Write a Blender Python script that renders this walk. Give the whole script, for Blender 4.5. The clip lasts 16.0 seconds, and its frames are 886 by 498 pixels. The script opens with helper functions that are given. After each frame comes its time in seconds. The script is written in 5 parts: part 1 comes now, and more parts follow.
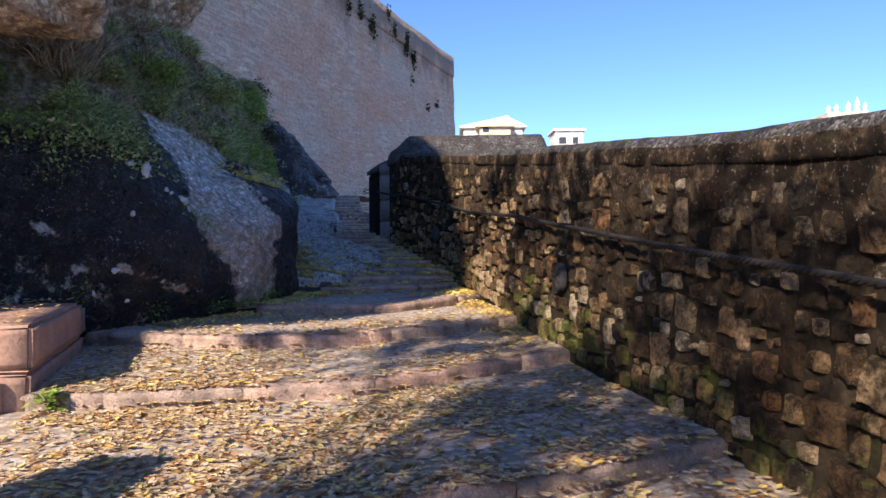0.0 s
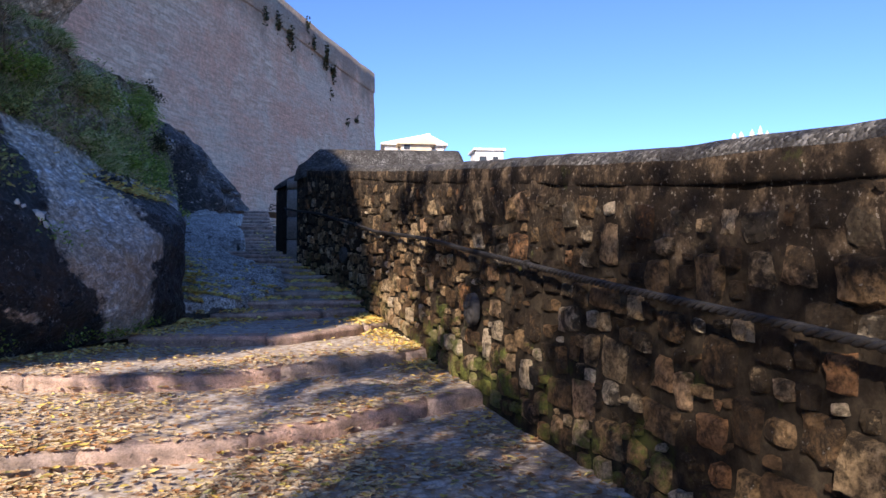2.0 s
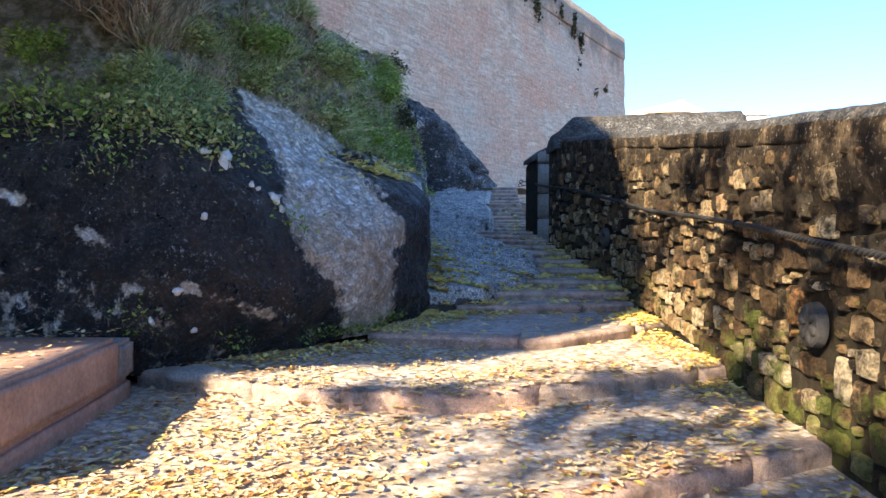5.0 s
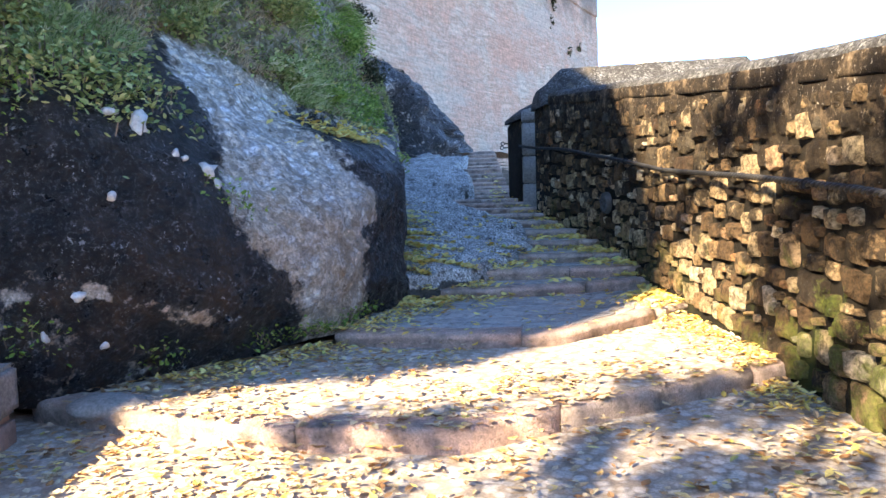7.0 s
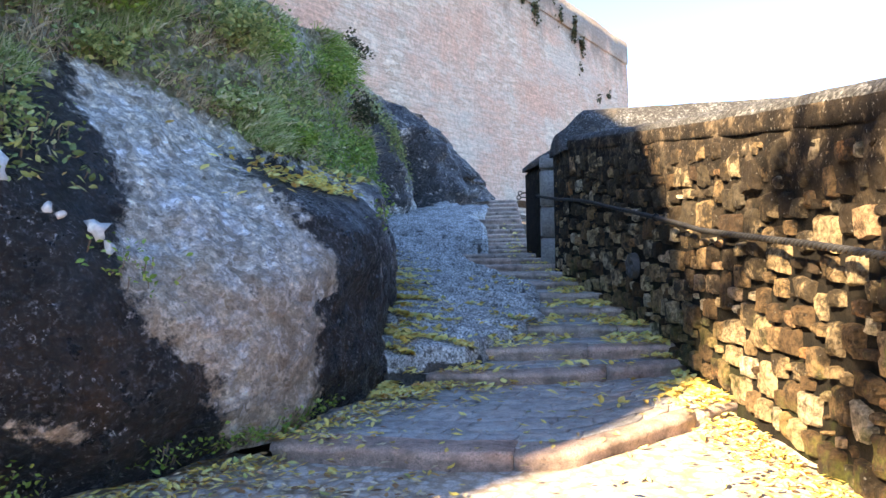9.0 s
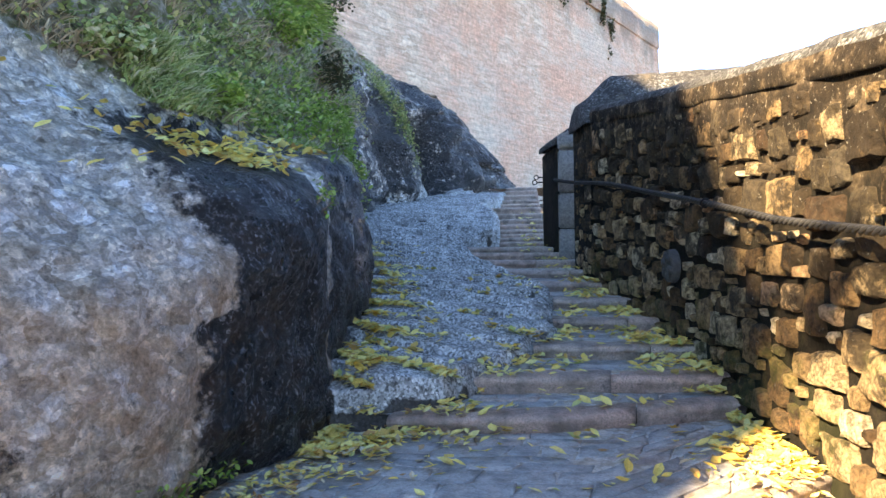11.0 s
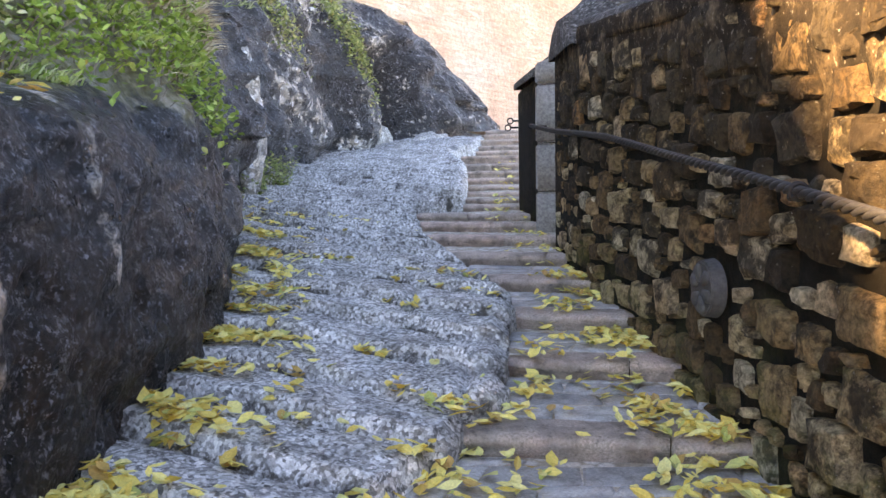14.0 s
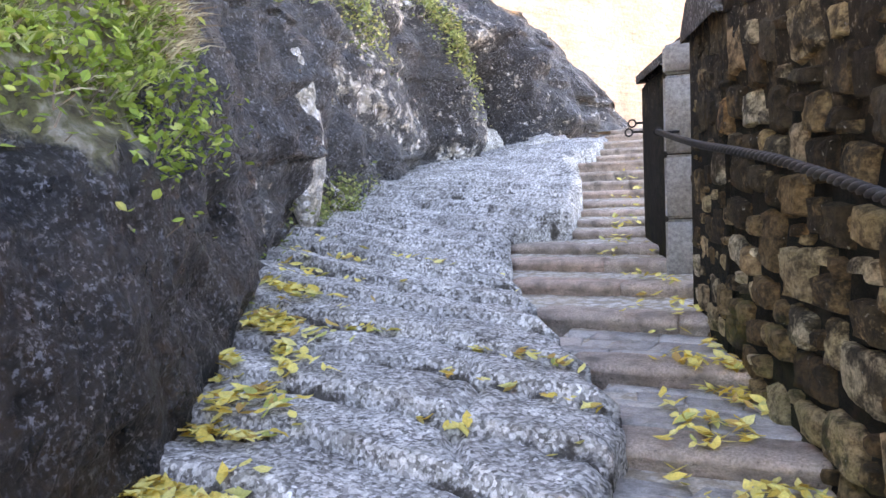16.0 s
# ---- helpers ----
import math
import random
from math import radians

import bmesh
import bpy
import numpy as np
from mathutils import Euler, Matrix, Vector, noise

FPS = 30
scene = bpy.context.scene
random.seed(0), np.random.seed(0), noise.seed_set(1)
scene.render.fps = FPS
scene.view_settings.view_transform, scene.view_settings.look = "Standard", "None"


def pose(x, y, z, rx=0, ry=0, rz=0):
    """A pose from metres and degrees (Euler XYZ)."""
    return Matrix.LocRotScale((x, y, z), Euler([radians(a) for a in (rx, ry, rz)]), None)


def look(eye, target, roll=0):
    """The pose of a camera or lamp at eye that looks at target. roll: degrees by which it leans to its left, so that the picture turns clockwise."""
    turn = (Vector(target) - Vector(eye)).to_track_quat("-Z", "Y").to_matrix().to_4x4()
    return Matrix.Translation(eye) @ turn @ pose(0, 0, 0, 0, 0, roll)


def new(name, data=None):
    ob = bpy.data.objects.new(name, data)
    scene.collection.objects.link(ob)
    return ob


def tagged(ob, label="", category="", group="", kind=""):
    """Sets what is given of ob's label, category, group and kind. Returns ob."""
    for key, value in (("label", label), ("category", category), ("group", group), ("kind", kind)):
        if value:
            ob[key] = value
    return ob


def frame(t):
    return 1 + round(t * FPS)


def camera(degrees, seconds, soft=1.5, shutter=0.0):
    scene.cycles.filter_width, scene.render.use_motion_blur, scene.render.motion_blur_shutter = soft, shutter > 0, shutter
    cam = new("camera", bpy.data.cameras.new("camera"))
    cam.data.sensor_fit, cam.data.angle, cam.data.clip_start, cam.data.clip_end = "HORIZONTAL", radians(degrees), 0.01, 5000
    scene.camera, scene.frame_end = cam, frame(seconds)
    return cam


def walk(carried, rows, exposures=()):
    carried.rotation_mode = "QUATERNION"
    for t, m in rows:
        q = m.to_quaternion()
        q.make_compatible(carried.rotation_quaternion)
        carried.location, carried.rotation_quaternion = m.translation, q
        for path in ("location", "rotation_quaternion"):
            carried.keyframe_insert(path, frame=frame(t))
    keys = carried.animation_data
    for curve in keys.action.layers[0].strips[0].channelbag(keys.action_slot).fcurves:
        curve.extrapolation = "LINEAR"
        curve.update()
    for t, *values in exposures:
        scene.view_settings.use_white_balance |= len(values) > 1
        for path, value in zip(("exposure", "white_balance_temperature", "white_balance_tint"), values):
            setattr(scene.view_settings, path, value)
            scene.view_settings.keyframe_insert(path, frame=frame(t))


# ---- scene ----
cam = camera(61.9, 16.0)
PATH = [
    (0, (0.018, 0.011, 1.542), (-0.011, 2.01, 1.503), -0.4),
    (0.5, (0.052, 0.124, 1.523), (0.145, 2.121, 1.455), 0.0),
    (1, (0.075, 0.499, 1.55), (0.221, 2.494, 1.548), -1.6),
    (1.5, (0.094, 0.757, 1.643), (0.361, 2.739, 1.657), -1.6),
    (2, (0.208, 0.893, 1.617), (0.393, 2.884, 1.624), 0.3),
    (2.5, (0.301, 1.098, 1.607), (0.379, 3.091, 1.462), 0.1),
    (3, (0.178, 1.336, 1.616), (0.173, 3.335, 1.54), 2.6),
    (3.5, (0.093, 1.546, 1.613), (-0.134, 3.532, 1.54), -0.5),
    (4, (0.059, 1.851, 1.667), (-0.394, 3.799, 1.637), 0.3),
    (4.2, (0.038, 1.963, 1.718), (-0.431, 3.907, 1.662), 0.1),
    (6.3, (-0.367, 3.395, 1.719), (-0.815, 5.343, 1.65), -0.4),
    (6.5, (-0.413, 3.514, 1.765), (-0.828, 5.467, 1.662), -1.3),
    (7, (-0.451, 3.819, 1.749), (-0.853, 5.772, 1.597), -1.9),
    (7.5, (-0.406, 4.166, 1.737), (-0.832, 6.112, 1.549), -1.1),
    (8, (-0.41, 4.533, 1.718), (-0.855, 6.473, 1.527), -0.4),
    (8.5, (-0.46, 4.881, 1.867), (-0.868, 6.829, 1.671), -1.1),
    (9, (-0.377, 5.283, 1.874), (-0.856, 7.225, 1.848), -1.3),
    (9.2, (-0.333, 5.474, 1.903), (-0.883, 7.397, 1.896), -0.6),
    (11.3, (-0.486, 7.368, 1.875), (-1.032, 9.291, 1.817), -1.2),
    (11.5, (-0.527, 7.614, 1.893), (-1.007, 9.555, 1.822), -0.3),
    (12, (-0.584, 8.017, 1.991), (-0.977, 9.971, 1.827), -2.1),
    (12.5, (-0.523, 8.479, 2.053), (-1.167, 10.371, 1.975), -2.3),
    (13, (-0.526, 8.863, 2.057), (-1.202, 10.738, 1.89), -2.8),
    (13.5, (-0.62, 9.296, 2.148), (-1.145, 11.215, 1.95), -1.1),
    (14, (-0.564, 9.702, 2.131), (-1.104, 11.616, 1.914), -1.3),
    (14.5, (-0.499, 10.111, 2.198), (-1.224, 11.961, 1.976), -2.8),
    (15, (-0.604, 10.557, 2.27), (-1.314, 12.409, 2.018), -1.2),
    (15.5, (-0.682, 10.992, 2.282), (-1.418, 12.825, 1.97), -4.4),
    (16, (-0.762, 11.507, 2.336), (-1.636, 13.293, 2.125), -3.0),
]
walk(cam, [(t, look(eye, target, roll)) for t, eye, target, roll in PATH],
     [(0, 0.95, 6400, 17), (2.0, 0.97, 6200, 18), (3.0, 1.35, 6600, 9), (4.2, 1.72, 6900, 7), (6.3, 2.5, 7100, 8), (8.2, 2.72, 7300, 8), (9.2, 2.8, 8100, 9), (11.3, 3.0, 8700, 7), (13, 3.6, 11600, 16), (15, 4.0, 18000, 24), (16, 4.22, 18500, 25)])

# ---- sky and sun ----
SUN_AZ, SUN_EL = 28.0, 31.0   # the light travels 28 degrees to the right of straight ahead
world = bpy.data.worlds.new("sky")
scene.world = world
world.use_nodes = True
wn = world.node_tree
sky = wn.nodes.new("ShaderNodeTexSky")
sky.sky_type, sky.sun_disc = "NISHITA", False
sky.sun_elevation, sky.sun_rotation = radians(SUN_EL), radians(180 + SUN_AZ)
sky.air_density, sky.dust_density, sky.ozone_density, sky.altitude = 0.6, 0.0, 7.0, 1000
wn.links.new(sky.outputs[0], wn.nodes["Background"].inputs[0])
wn.nodes["Background"].inputs[1].default_value = 0.15
sun = new("sun", bpy.data.lights.new("sun", "SUN"))
sun.data.energy, sun.data.angle, sun.data.color = 4.8, radians(0.6), (1.0, 0.86, 0.66)
_d = Vector((math.sin(radians(SUN_AZ)) * math.cos(radians(SUN_EL)), math.cos(radians(SUN_AZ)) * math.cos(radians(SUN_EL)), -math.sin(radians(SUN_EL))))
sun.matrix_world = look(Vector((0, 0, 20)) - _d * 20, (0, 0, 20))


# ---- helpers for meshes ----
def link_mesh(name, verts, faces, mat, parent=None, label="", smooth=True):
    me = bpy.data.meshes.new(name)
    me.from_pydata([tuple(v) for v in verts], [], [tuple(f) for f in faces])
    me.update()
    if mat is not None:
        me.materials.append(mat)
    if smooth:
        me.polygons.foreach_set("use_smooth", [True] * len(me.polygons))
    ob = new(name, me)
    if parent is not None:
        ob.parent = parent
    if label:
        tagged(ob, label)
    return ob


def part(name, bm, mat, parent=None, label="", smooth=False):
    me = bpy.data.meshes.new(name)
    bmesh.ops.recalc_face_normals(bm, faces=bm.faces)
    bm.to_mesh(me)
    bm.free()
    if mat is not None:
        me.materials.append(mat)
    if smooth:
        me.polygons.foreach_set("use_smooth", [True] * len(me.polygons))
    ob = new(name, me)
    if parent is not None:
        ob.parent = parent
    if label:
        tagged(ob, label)
    return ob


def holder(name, label="", category="", kind="", group=""):
    return tagged(new(name), label, category, group, kind)


def box_bm(x0, x1, y0, y1, z0, z1, bevel=0.0, bm=None):
    bm = bm or bmesh.new()
    r = bmesh.ops.create_cube(bm, size=1, matrix=Matrix.Translation(((x0 + x1) / 2, (y0 + y1) / 2, (z0 + z1) / 2)) @ Matrix.Diagonal((x1 - x0, y1 - y0, z1 - z0, 1)))
    if bevel:
        es = {e for v in r["verts"] for e in v.link_edges}
        bmesh.ops.bevel(bm, geom=list(es), offset=bevel, segments=2, affect="EDGES")
    return bm


def grid_faces(nu, nv, base=0):
    return [(base + i * nv + j, base + (i + 1) * nv + j, base + (i + 1) * nv + j + 1, base + i * nv + j + 1) for i in range(nu - 1) for j in range(nv - 1)]


def fbm(p, scale, octaves=4):
    return noise.fractal(Vector(p) * scale, 0.9, 2.1, octaves)


def spline(t, ts, rows):
    """Smooth interpolation (monotone-free cubic) of rows at parameters ts."""
    ts = np.asarray(ts, float)
    rows = np.asarray(rows, float)
    t = min(max(t, ts[0]), ts[-1])
    k = int(min(max(np.searchsorted(ts, t, side="right") - 1, 0), len(ts) - 2))
    p0, p1, p2, p3 = rows[max(k - 1, 0)], rows[k], rows[k + 1], rows[min(k + 2, len(ts) - 1)]
    h = ts[k + 1] - ts[k]
    u = (t - ts[k]) / h
    m1 = (p2 - p0) / (ts[k + 1] - ts[max(k - 1, 0)]) * h
    m2 = (p3 - p1) / (ts[min(k + 2, len(ts) - 1)] - ts[k]) * h
    return (2 * u**3 - 3 * u**2 + 1) * p1 + (u**3 - 2 * u**2 + u) * m1 + (-2 * u**3 + 3 * u**2) * p2 + (u**3 - u**2) * m2


# ---- materials ----
class Nodes:
    def __init__(self, name, rough=0.85):
        self.mat = bpy.data.materials.new(name)
        self.mat.use_nodes = True
        self.nt = self.mat.node_tree
        self.bsdf = self.nt.nodes["Principled BSDF"]
        self.bsdf.inputs["Roughness"].default_value = rough
        self.bsdf.inputs["Specular IOR Level"].default_value = 0.18
        self.geo = self.nt.nodes.new("ShaderNodeNewGeometry")

    def put(self, kind, **ins):
        n = self.nt.nodes.new(kind)
        for key, v in ins.items():
            self.plug(n.inputs[key.replace("_", " ")], v)
        return n

    def plug(self, socket, v):
        if isinstance(v, bpy.types.NodeSocket):
            self.nt.links.new(v, socket)
        else:
            socket.default_value = v

    def noise(self, scale, detail=5, rough=0.6, vector=None):
        n = self.put("ShaderNodeTexNoise", Scale=scale, Detail=detail, Roughness=rough)
        self.plug(n.inputs["Vector"], vector or self.geo.outputs["Position"])
        return n.outputs["Fac"]

    def cells(self, scale, feature="F1", vector=None):
        n = self.nt.nodes.new("ShaderNodeTexVoronoi")
        n.feature = feature
        self.plug(n.inputs["Scale"], scale)
        self.plug(n.inputs["Vector"], vector or self.geo.outputs["Position"])
        return n

    def ramp(self, fac, stops):
        n = self.nt.nodes.new("ShaderNodeValToRGB")
        cr = n.color_ramp
        while len(cr.elements) < len(stops):
            cr.elements.new(0.5)
        for el, (p, c) in zip(cr.elements, stops):
            el.position, el.color = p, (*c, 1) if len(c) == 3 else c
        self.plug(n.inputs["Fac"], fac)
        return n.outputs["Color"]

    def span(self, v, a, b, c=0.0, d=1.0):
        n = self.put("ShaderNodeMapRange")
        for i, x in enumerate((v, a, b, c, d)):
            self.plug(n.inputs[i], x)
        return n.outputs[0]

    def calc(self, op, a, b=0.0):
        n = self.nt.nodes.new("ShaderNodeMath")
        n.operation = op
        self.plug(n.inputs[0], a)
        self.plug(n.inputs[1], b)
        return n.outputs[0]

    def mix(self, fac, a, b, blend="MIX"):
        n = self.nt.nodes.new("ShaderNodeMix")
        n.data_type, n.blend_type = "RGBA", blend
        for i, x in ((0, fac), (6, a), (7, b)):
            if isinstance(x, tuple) and len(x) == 3:
                x = (*x, 1)
            self.plug(n.inputs[i], x)
        return n.outputs[2]

    def grey(self, v):
        n = self.put("ShaderNodeCombineColor")
        for i in range(3):
            self.plug(n.inputs[i], v)
        return n.outputs[0]

    def xyz(self):
        n = self.put("ShaderNodeSeparateXYZ")
        self.nt.links.new(self.geo.outputs["Position"], n.inputs[0])
        return n.outputs

    def attr(self, name):
        n = self.nt.nodes.new("ShaderNodeAttribute")
        n.attribute_name = name
        return n.outputs["Fac"]

    def done(self, color, height=None, bump=0.5, dist=0.02, rough=None, metal=None):
        self.plug(self.bsdf.inputs["Base Color"], color)
        if height is not None:
            b = self.put("ShaderNodeBump", Strength=bump, Distance=dist, Height=height)
            self.nt.links.new(b.outputs[0], self.bsdf.inputs["Normal"])
        if rough is not None:
            self.plug(self.bsdf.inputs["Roughness"], rough)
        if metal is not None:
            self.plug(self.bsdf.inputs["Metallic"], metal)
        return self.mat


def vary(m, color, lo=0.7, hi=1.3, scale=45.0):
    """Fine grain over a colour."""
    return m.mix(1.0, color, m.grey(m.span(m.noise(scale, 4, 0.7), 0.3, 0.7, lo, hi)), "MULTIPLY")


def conglomerate(m, scale, palette, swirl=1.1):
    """Pebbles set in a matrix: colour and height."""
    warp = m.put("ShaderNodeTexNoise", Scale=scale * 0.6, Detail=3.0)
    m.plug(warp.inputs["Vector"], m.geo.outputs["Position"])
    shift = m.put("ShaderNodeVectorMath")
    shift.operation = "MULTIPLY_ADD"
    m.plug(shift.inputs[0], warp.outputs["Color"])
    shift.inputs[1].default_value = (swirl / scale,) * 3
    m.plug(shift.inputs[2], m.geo.outputs["Position"])
    v = m.cells(scale, vector=shift.outputs[0])
    v2 = m.cells(scale * 2.9, vector=shift.outputs[0])
    hue = m.put("ShaderNodeSeparateColor", Color=v.outputs["Color"]).outputs[0]
    hue2 = m.put("ShaderNodeSeparateColor", Color=v2.outputs["Color"]).outputs[1]
    col = m.mix(1.0, m.ramp(hue, palette), m.grey(m.span(hue2, 0.0, 1.0, 0.62, 1.4)), "MULTIPLY")
    seam = m.span(v.outputs["Distance"], 0.32, 0.66)
    col = m.mix(m.calc("MULTIPLY", seam, 0.5), col, tuple(0.6 * c for c in palette[0][1]))
    height = m.calc("ADD", m.calc("MULTIPLY", v.outputs["Distance"], -1.0), m.calc("MULTIPLY", v2.outputs["Distance"], -0.4))
    return col, height


def rock_material():
    """Pale conglomerate with black water stains, moss and soil carried as mesh attributes."""
    m = Nodes("boulder_conglomerate", 0.8)
    pal = [(0.0, (0.36, 0.31, 0.26)), (0.25, (0.66, 0.61, 0.55)), (0.55, (0.76, 0.67, 0.56)), (0.8, (0.82, 0.79, 0.75)), (1.0, (0.92, 0.90, 0.87))]
    pale, h = conglomerate(m, 13.0, pal)
    big = m.noise(2.2, 6, 0.65)
    x, y, z = m.xyz()
    # brown patches, stronger low down where warm bounce light is put into the colour
    warm_bounce = m.calc("ADD", m.span(z, 1.3, 2.5, 0.22, -0.12), big)
    pale = m.mix(m.span(warm_bounce, 0.5, 0.72, 0.0, 0.75), pale, m.mix(0.6, pale, (0.50, 0.31, 0.17)))
    blotch = m.ramp(m.noise(4.5, 8, 0.76), [(0.36, (0.62, 0.56, 0.50)), (0.48, (1.0, 0.97, 0.93)), (0.56, (0.86, 0.90, 0.98)), (0.66, (1.25, 1.22, 1.18))])
    pale = m.mix(0.85, pale, m.mix(1.0, pale, blotch, "MULTIPLY"))
    pit = m.span(m.noise(16.0, 7, 0.75), 0.57, 0.64)
    pale = m.mix(m.calc("MULTIPLY", pit, 0.7), pale, (0.13, 0.105, 0.085))
    pale = vary(m, pale, 0.66, 1.38, 60)
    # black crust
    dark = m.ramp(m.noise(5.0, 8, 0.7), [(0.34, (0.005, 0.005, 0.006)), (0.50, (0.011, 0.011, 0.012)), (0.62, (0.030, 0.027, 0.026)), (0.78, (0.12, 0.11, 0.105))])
    # patchy brown, stronger towards the bottom of the dark face
    low_brown = m.calc("MULTIPLY", m.span(m.noise(3.0, 6, 0.7), 0.45, 0.62), m.span(z, 1.2, 2.2, 0.8, 0.1))
    dark = m.mix(low_brown, dark, m.ramp(m.noise(14.0, 6, 0.7), [(0.35, (0.022, 0.013, 0.008)), (0.6, (0.075, 0.040, 0.020)), (0.8, (0.17, 0.11, 0.065))]))
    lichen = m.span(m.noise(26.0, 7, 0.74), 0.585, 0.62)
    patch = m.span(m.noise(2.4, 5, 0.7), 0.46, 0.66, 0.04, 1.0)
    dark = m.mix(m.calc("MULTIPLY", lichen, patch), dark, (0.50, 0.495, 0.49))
    # bluish sky glints of the wet side, painted on as pale flecks
    glint_fleck = m.calc("MULTIPLY", m.span(m.noise(40.0, 5, 0.7), 0.54, 0.60), m.calc("MULTIPLY", m.span(m.noise(4.0, 5, 0.7), 0.40, 0.60, 0.35, 1.0), m.span(y, 9.0, 10.5, 0.3, 0.9)))
    dark = m.mix(glint_fleck, dark, m.ramp(m.noise(17.0, 5, 0.7), [(0.35, (0.03, 0.033, 0.04)), (0.62, (0.36, 0.375, 0.41))]))
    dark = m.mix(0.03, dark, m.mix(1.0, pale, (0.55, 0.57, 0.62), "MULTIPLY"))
    black_mask = m.calc("ADD", m.attr("black_mask"), m.span(m.noise(7.0, 6, 0.7), 0.3, 0.7, -0.32, 0.32))
    col = m.mix(m.span(black_mask, 0.42, 0.6), pale, dark)
    # thin green film and soil
    moss = m.calc("ADD", m.attr("soil_and_shade"), m.span(m.noise(4.0, 6, 0.7), 0.3, 0.7, -0.35, 0.35))
    soil_and_shade = m.ramp(m.noise(9.0, 6, 0.7), [(0.28, (0.035, 0.028, 0.02)), (0.38, (0.11, 0.092, 0.055)), (0.48, (0.20, 0.185, 0.10)), (0.57, (0.36, 0.31, 0.24)), (0.70, (0.60, 0.55, 0.48))])
    col = m.mix(m.span(moss, 0.4, 0.62), col, soil_and_shade)
    hh = m.calc("ADD", m.calc("MULTIPLY", h, 0.8), m.calc("MULTIPLY", m.noise(22.0, 8, 0.78), 1.6))
    rough = m.calc("SUBTRACT", m.span(m.noise(6.0, 3), 0.35, 0.7, 0.5, 0.85), m.calc("MULTIPLY", m.span(black_mask, 0.42, 0.6), 0.24))
    m.bsdf.inputs["Specular IOR Level"].default_value = 0.3
    return m.done(col, hh, 0.85, 0.05, rough)


def ramp_material():
    m = Nodes("worn_conglomerate_floor", 0.7)
    pal = [(0.0, (0.30, 0.28, 0.26)), (0.3, (0.52, 0.49, 0.45)), (0.6, (0.68, 0.65, 0.60)), (0.85, (0.80, 0.77, 0.72)), (1.0, (0.93, 0.90, 0.86))]
    warp = m.put("ShaderNodeTexNoise", Scale=9.0, Detail=3.0)
    m.plug(warp.inputs["Vector"], m.geo.outputs["Position"])
    shift = m.put("ShaderNodeVectorMath")
    shift.operation = "MULTIPLY_ADD"
    m.plug(shift.inputs[0], warp.outputs["Color"])
    shift.inputs[1].default_value = (0.03, 0.03, 0.03)
    m.plug(shift.inputs[2], m.geo.outputs["Position"])
    v = m.cells(26.0, vector=shift.outputs[0])
    small = m.cells(60.0, vector=shift.outputs[0])
    hue = m.put("ShaderNodeSeparateColor", Color=v.outputs["Color"]).outputs[0]
    hue2 = m.put("ShaderNodeSeparateColor", Color=small.outputs["Color"]).outputs[1]
    matrix = m.ramp(hue2, [(0.0, (0.14, 0.13, 0.12)), (0.5, (0.36, 0.34, 0.315)), (0.8, (0.54, 0.515, 0.48)), (1.0, (0.72, 0.69, 0.64))])
    here = m.calc("MULTIPLY", m.span(v.outputs["Distance"], 0.46, 0.36), m.span(hue, 0.22, 0.26))
    # worn bare in places, pebbles showing in others
    show = m.span(m.noise(3.2, 6, 0.72), 0.38, 0.64, 0.25, 0.9)
    col = m.mix(m.calc("MULTIPLY", here, show), matrix, m.ramp(hue, pal))
    h = m.calc("ADD", m.calc("MULTIPLY", here, 0.6), m.calc("MULTIPLY", small.outputs["Distance"], -0.5))
    col = vary(m, col, 0.7, 1.3, 90)
    slab = m.cells(3.6)
    tone = m.put("ShaderNodeSeparateColor", Color=slab.outputs["Color"]).outputs[0]
    col = m.mix(1.0, col, m.grey(m.span(tone, 0.0, 1.0, 0.82, 1.12)), "MULTIPLY")
    dirt = m.span(m.noise(3.5, 7, 0.74), 0.50, 0.66)
    col = m.mix(m.calc("MULTIPLY", dirt, 0.62), col, (0.10, 0.085, 0.07))
    crust = m.span(m.noise(6.0, 8, 0.78), 0.56, 0.63)
    pits = m.span(m.noise(15.0, 6, 0.72), 0.58, 0.64, 0.0, 0.8)
    col = m.mix(pits, col, (0.05, 0.045, 0.04))
    # crevice shade and the ramp's dark front edge, painted in dark brown
    soil_and_shade = m.calc("ADD", m.attr("soil_and_shade"), m.span(m.noise(9.0, 6, 0.7), 0.3, 0.7, -0.35, 0.35))
    col = m.mix(m.span(soil_and_shade, 0.4, 0.6, 0.0, 0.9), col, (0.045, 0.036, 0.028))
    col = m.mix(m.calc("MULTIPLY", crust, 0.8), col, (0.035, 0.032, 0.03))
    moss = m.span(m.noise(1.7, 6, 0.7), 0.62, 0.72)
    col = m.mix(m.calc("MULTIPLY", moss, 0.35), col, (0.06, 0.075, 0.03))
    hh = m.calc("ADD", m.calc("MULTIPLY", h, 0.8), m.calc("SUBTRACT", m.calc("MULTIPLY", m.noise(30.0, 7, 0.75), 1.4), m.calc("MULTIPLY", crust, 0.5)))
    return m.done(col, hh, 0.38, 0.022, m.span(m.noise(9.0), 0.35, 0.65, 0.6, 0.9))


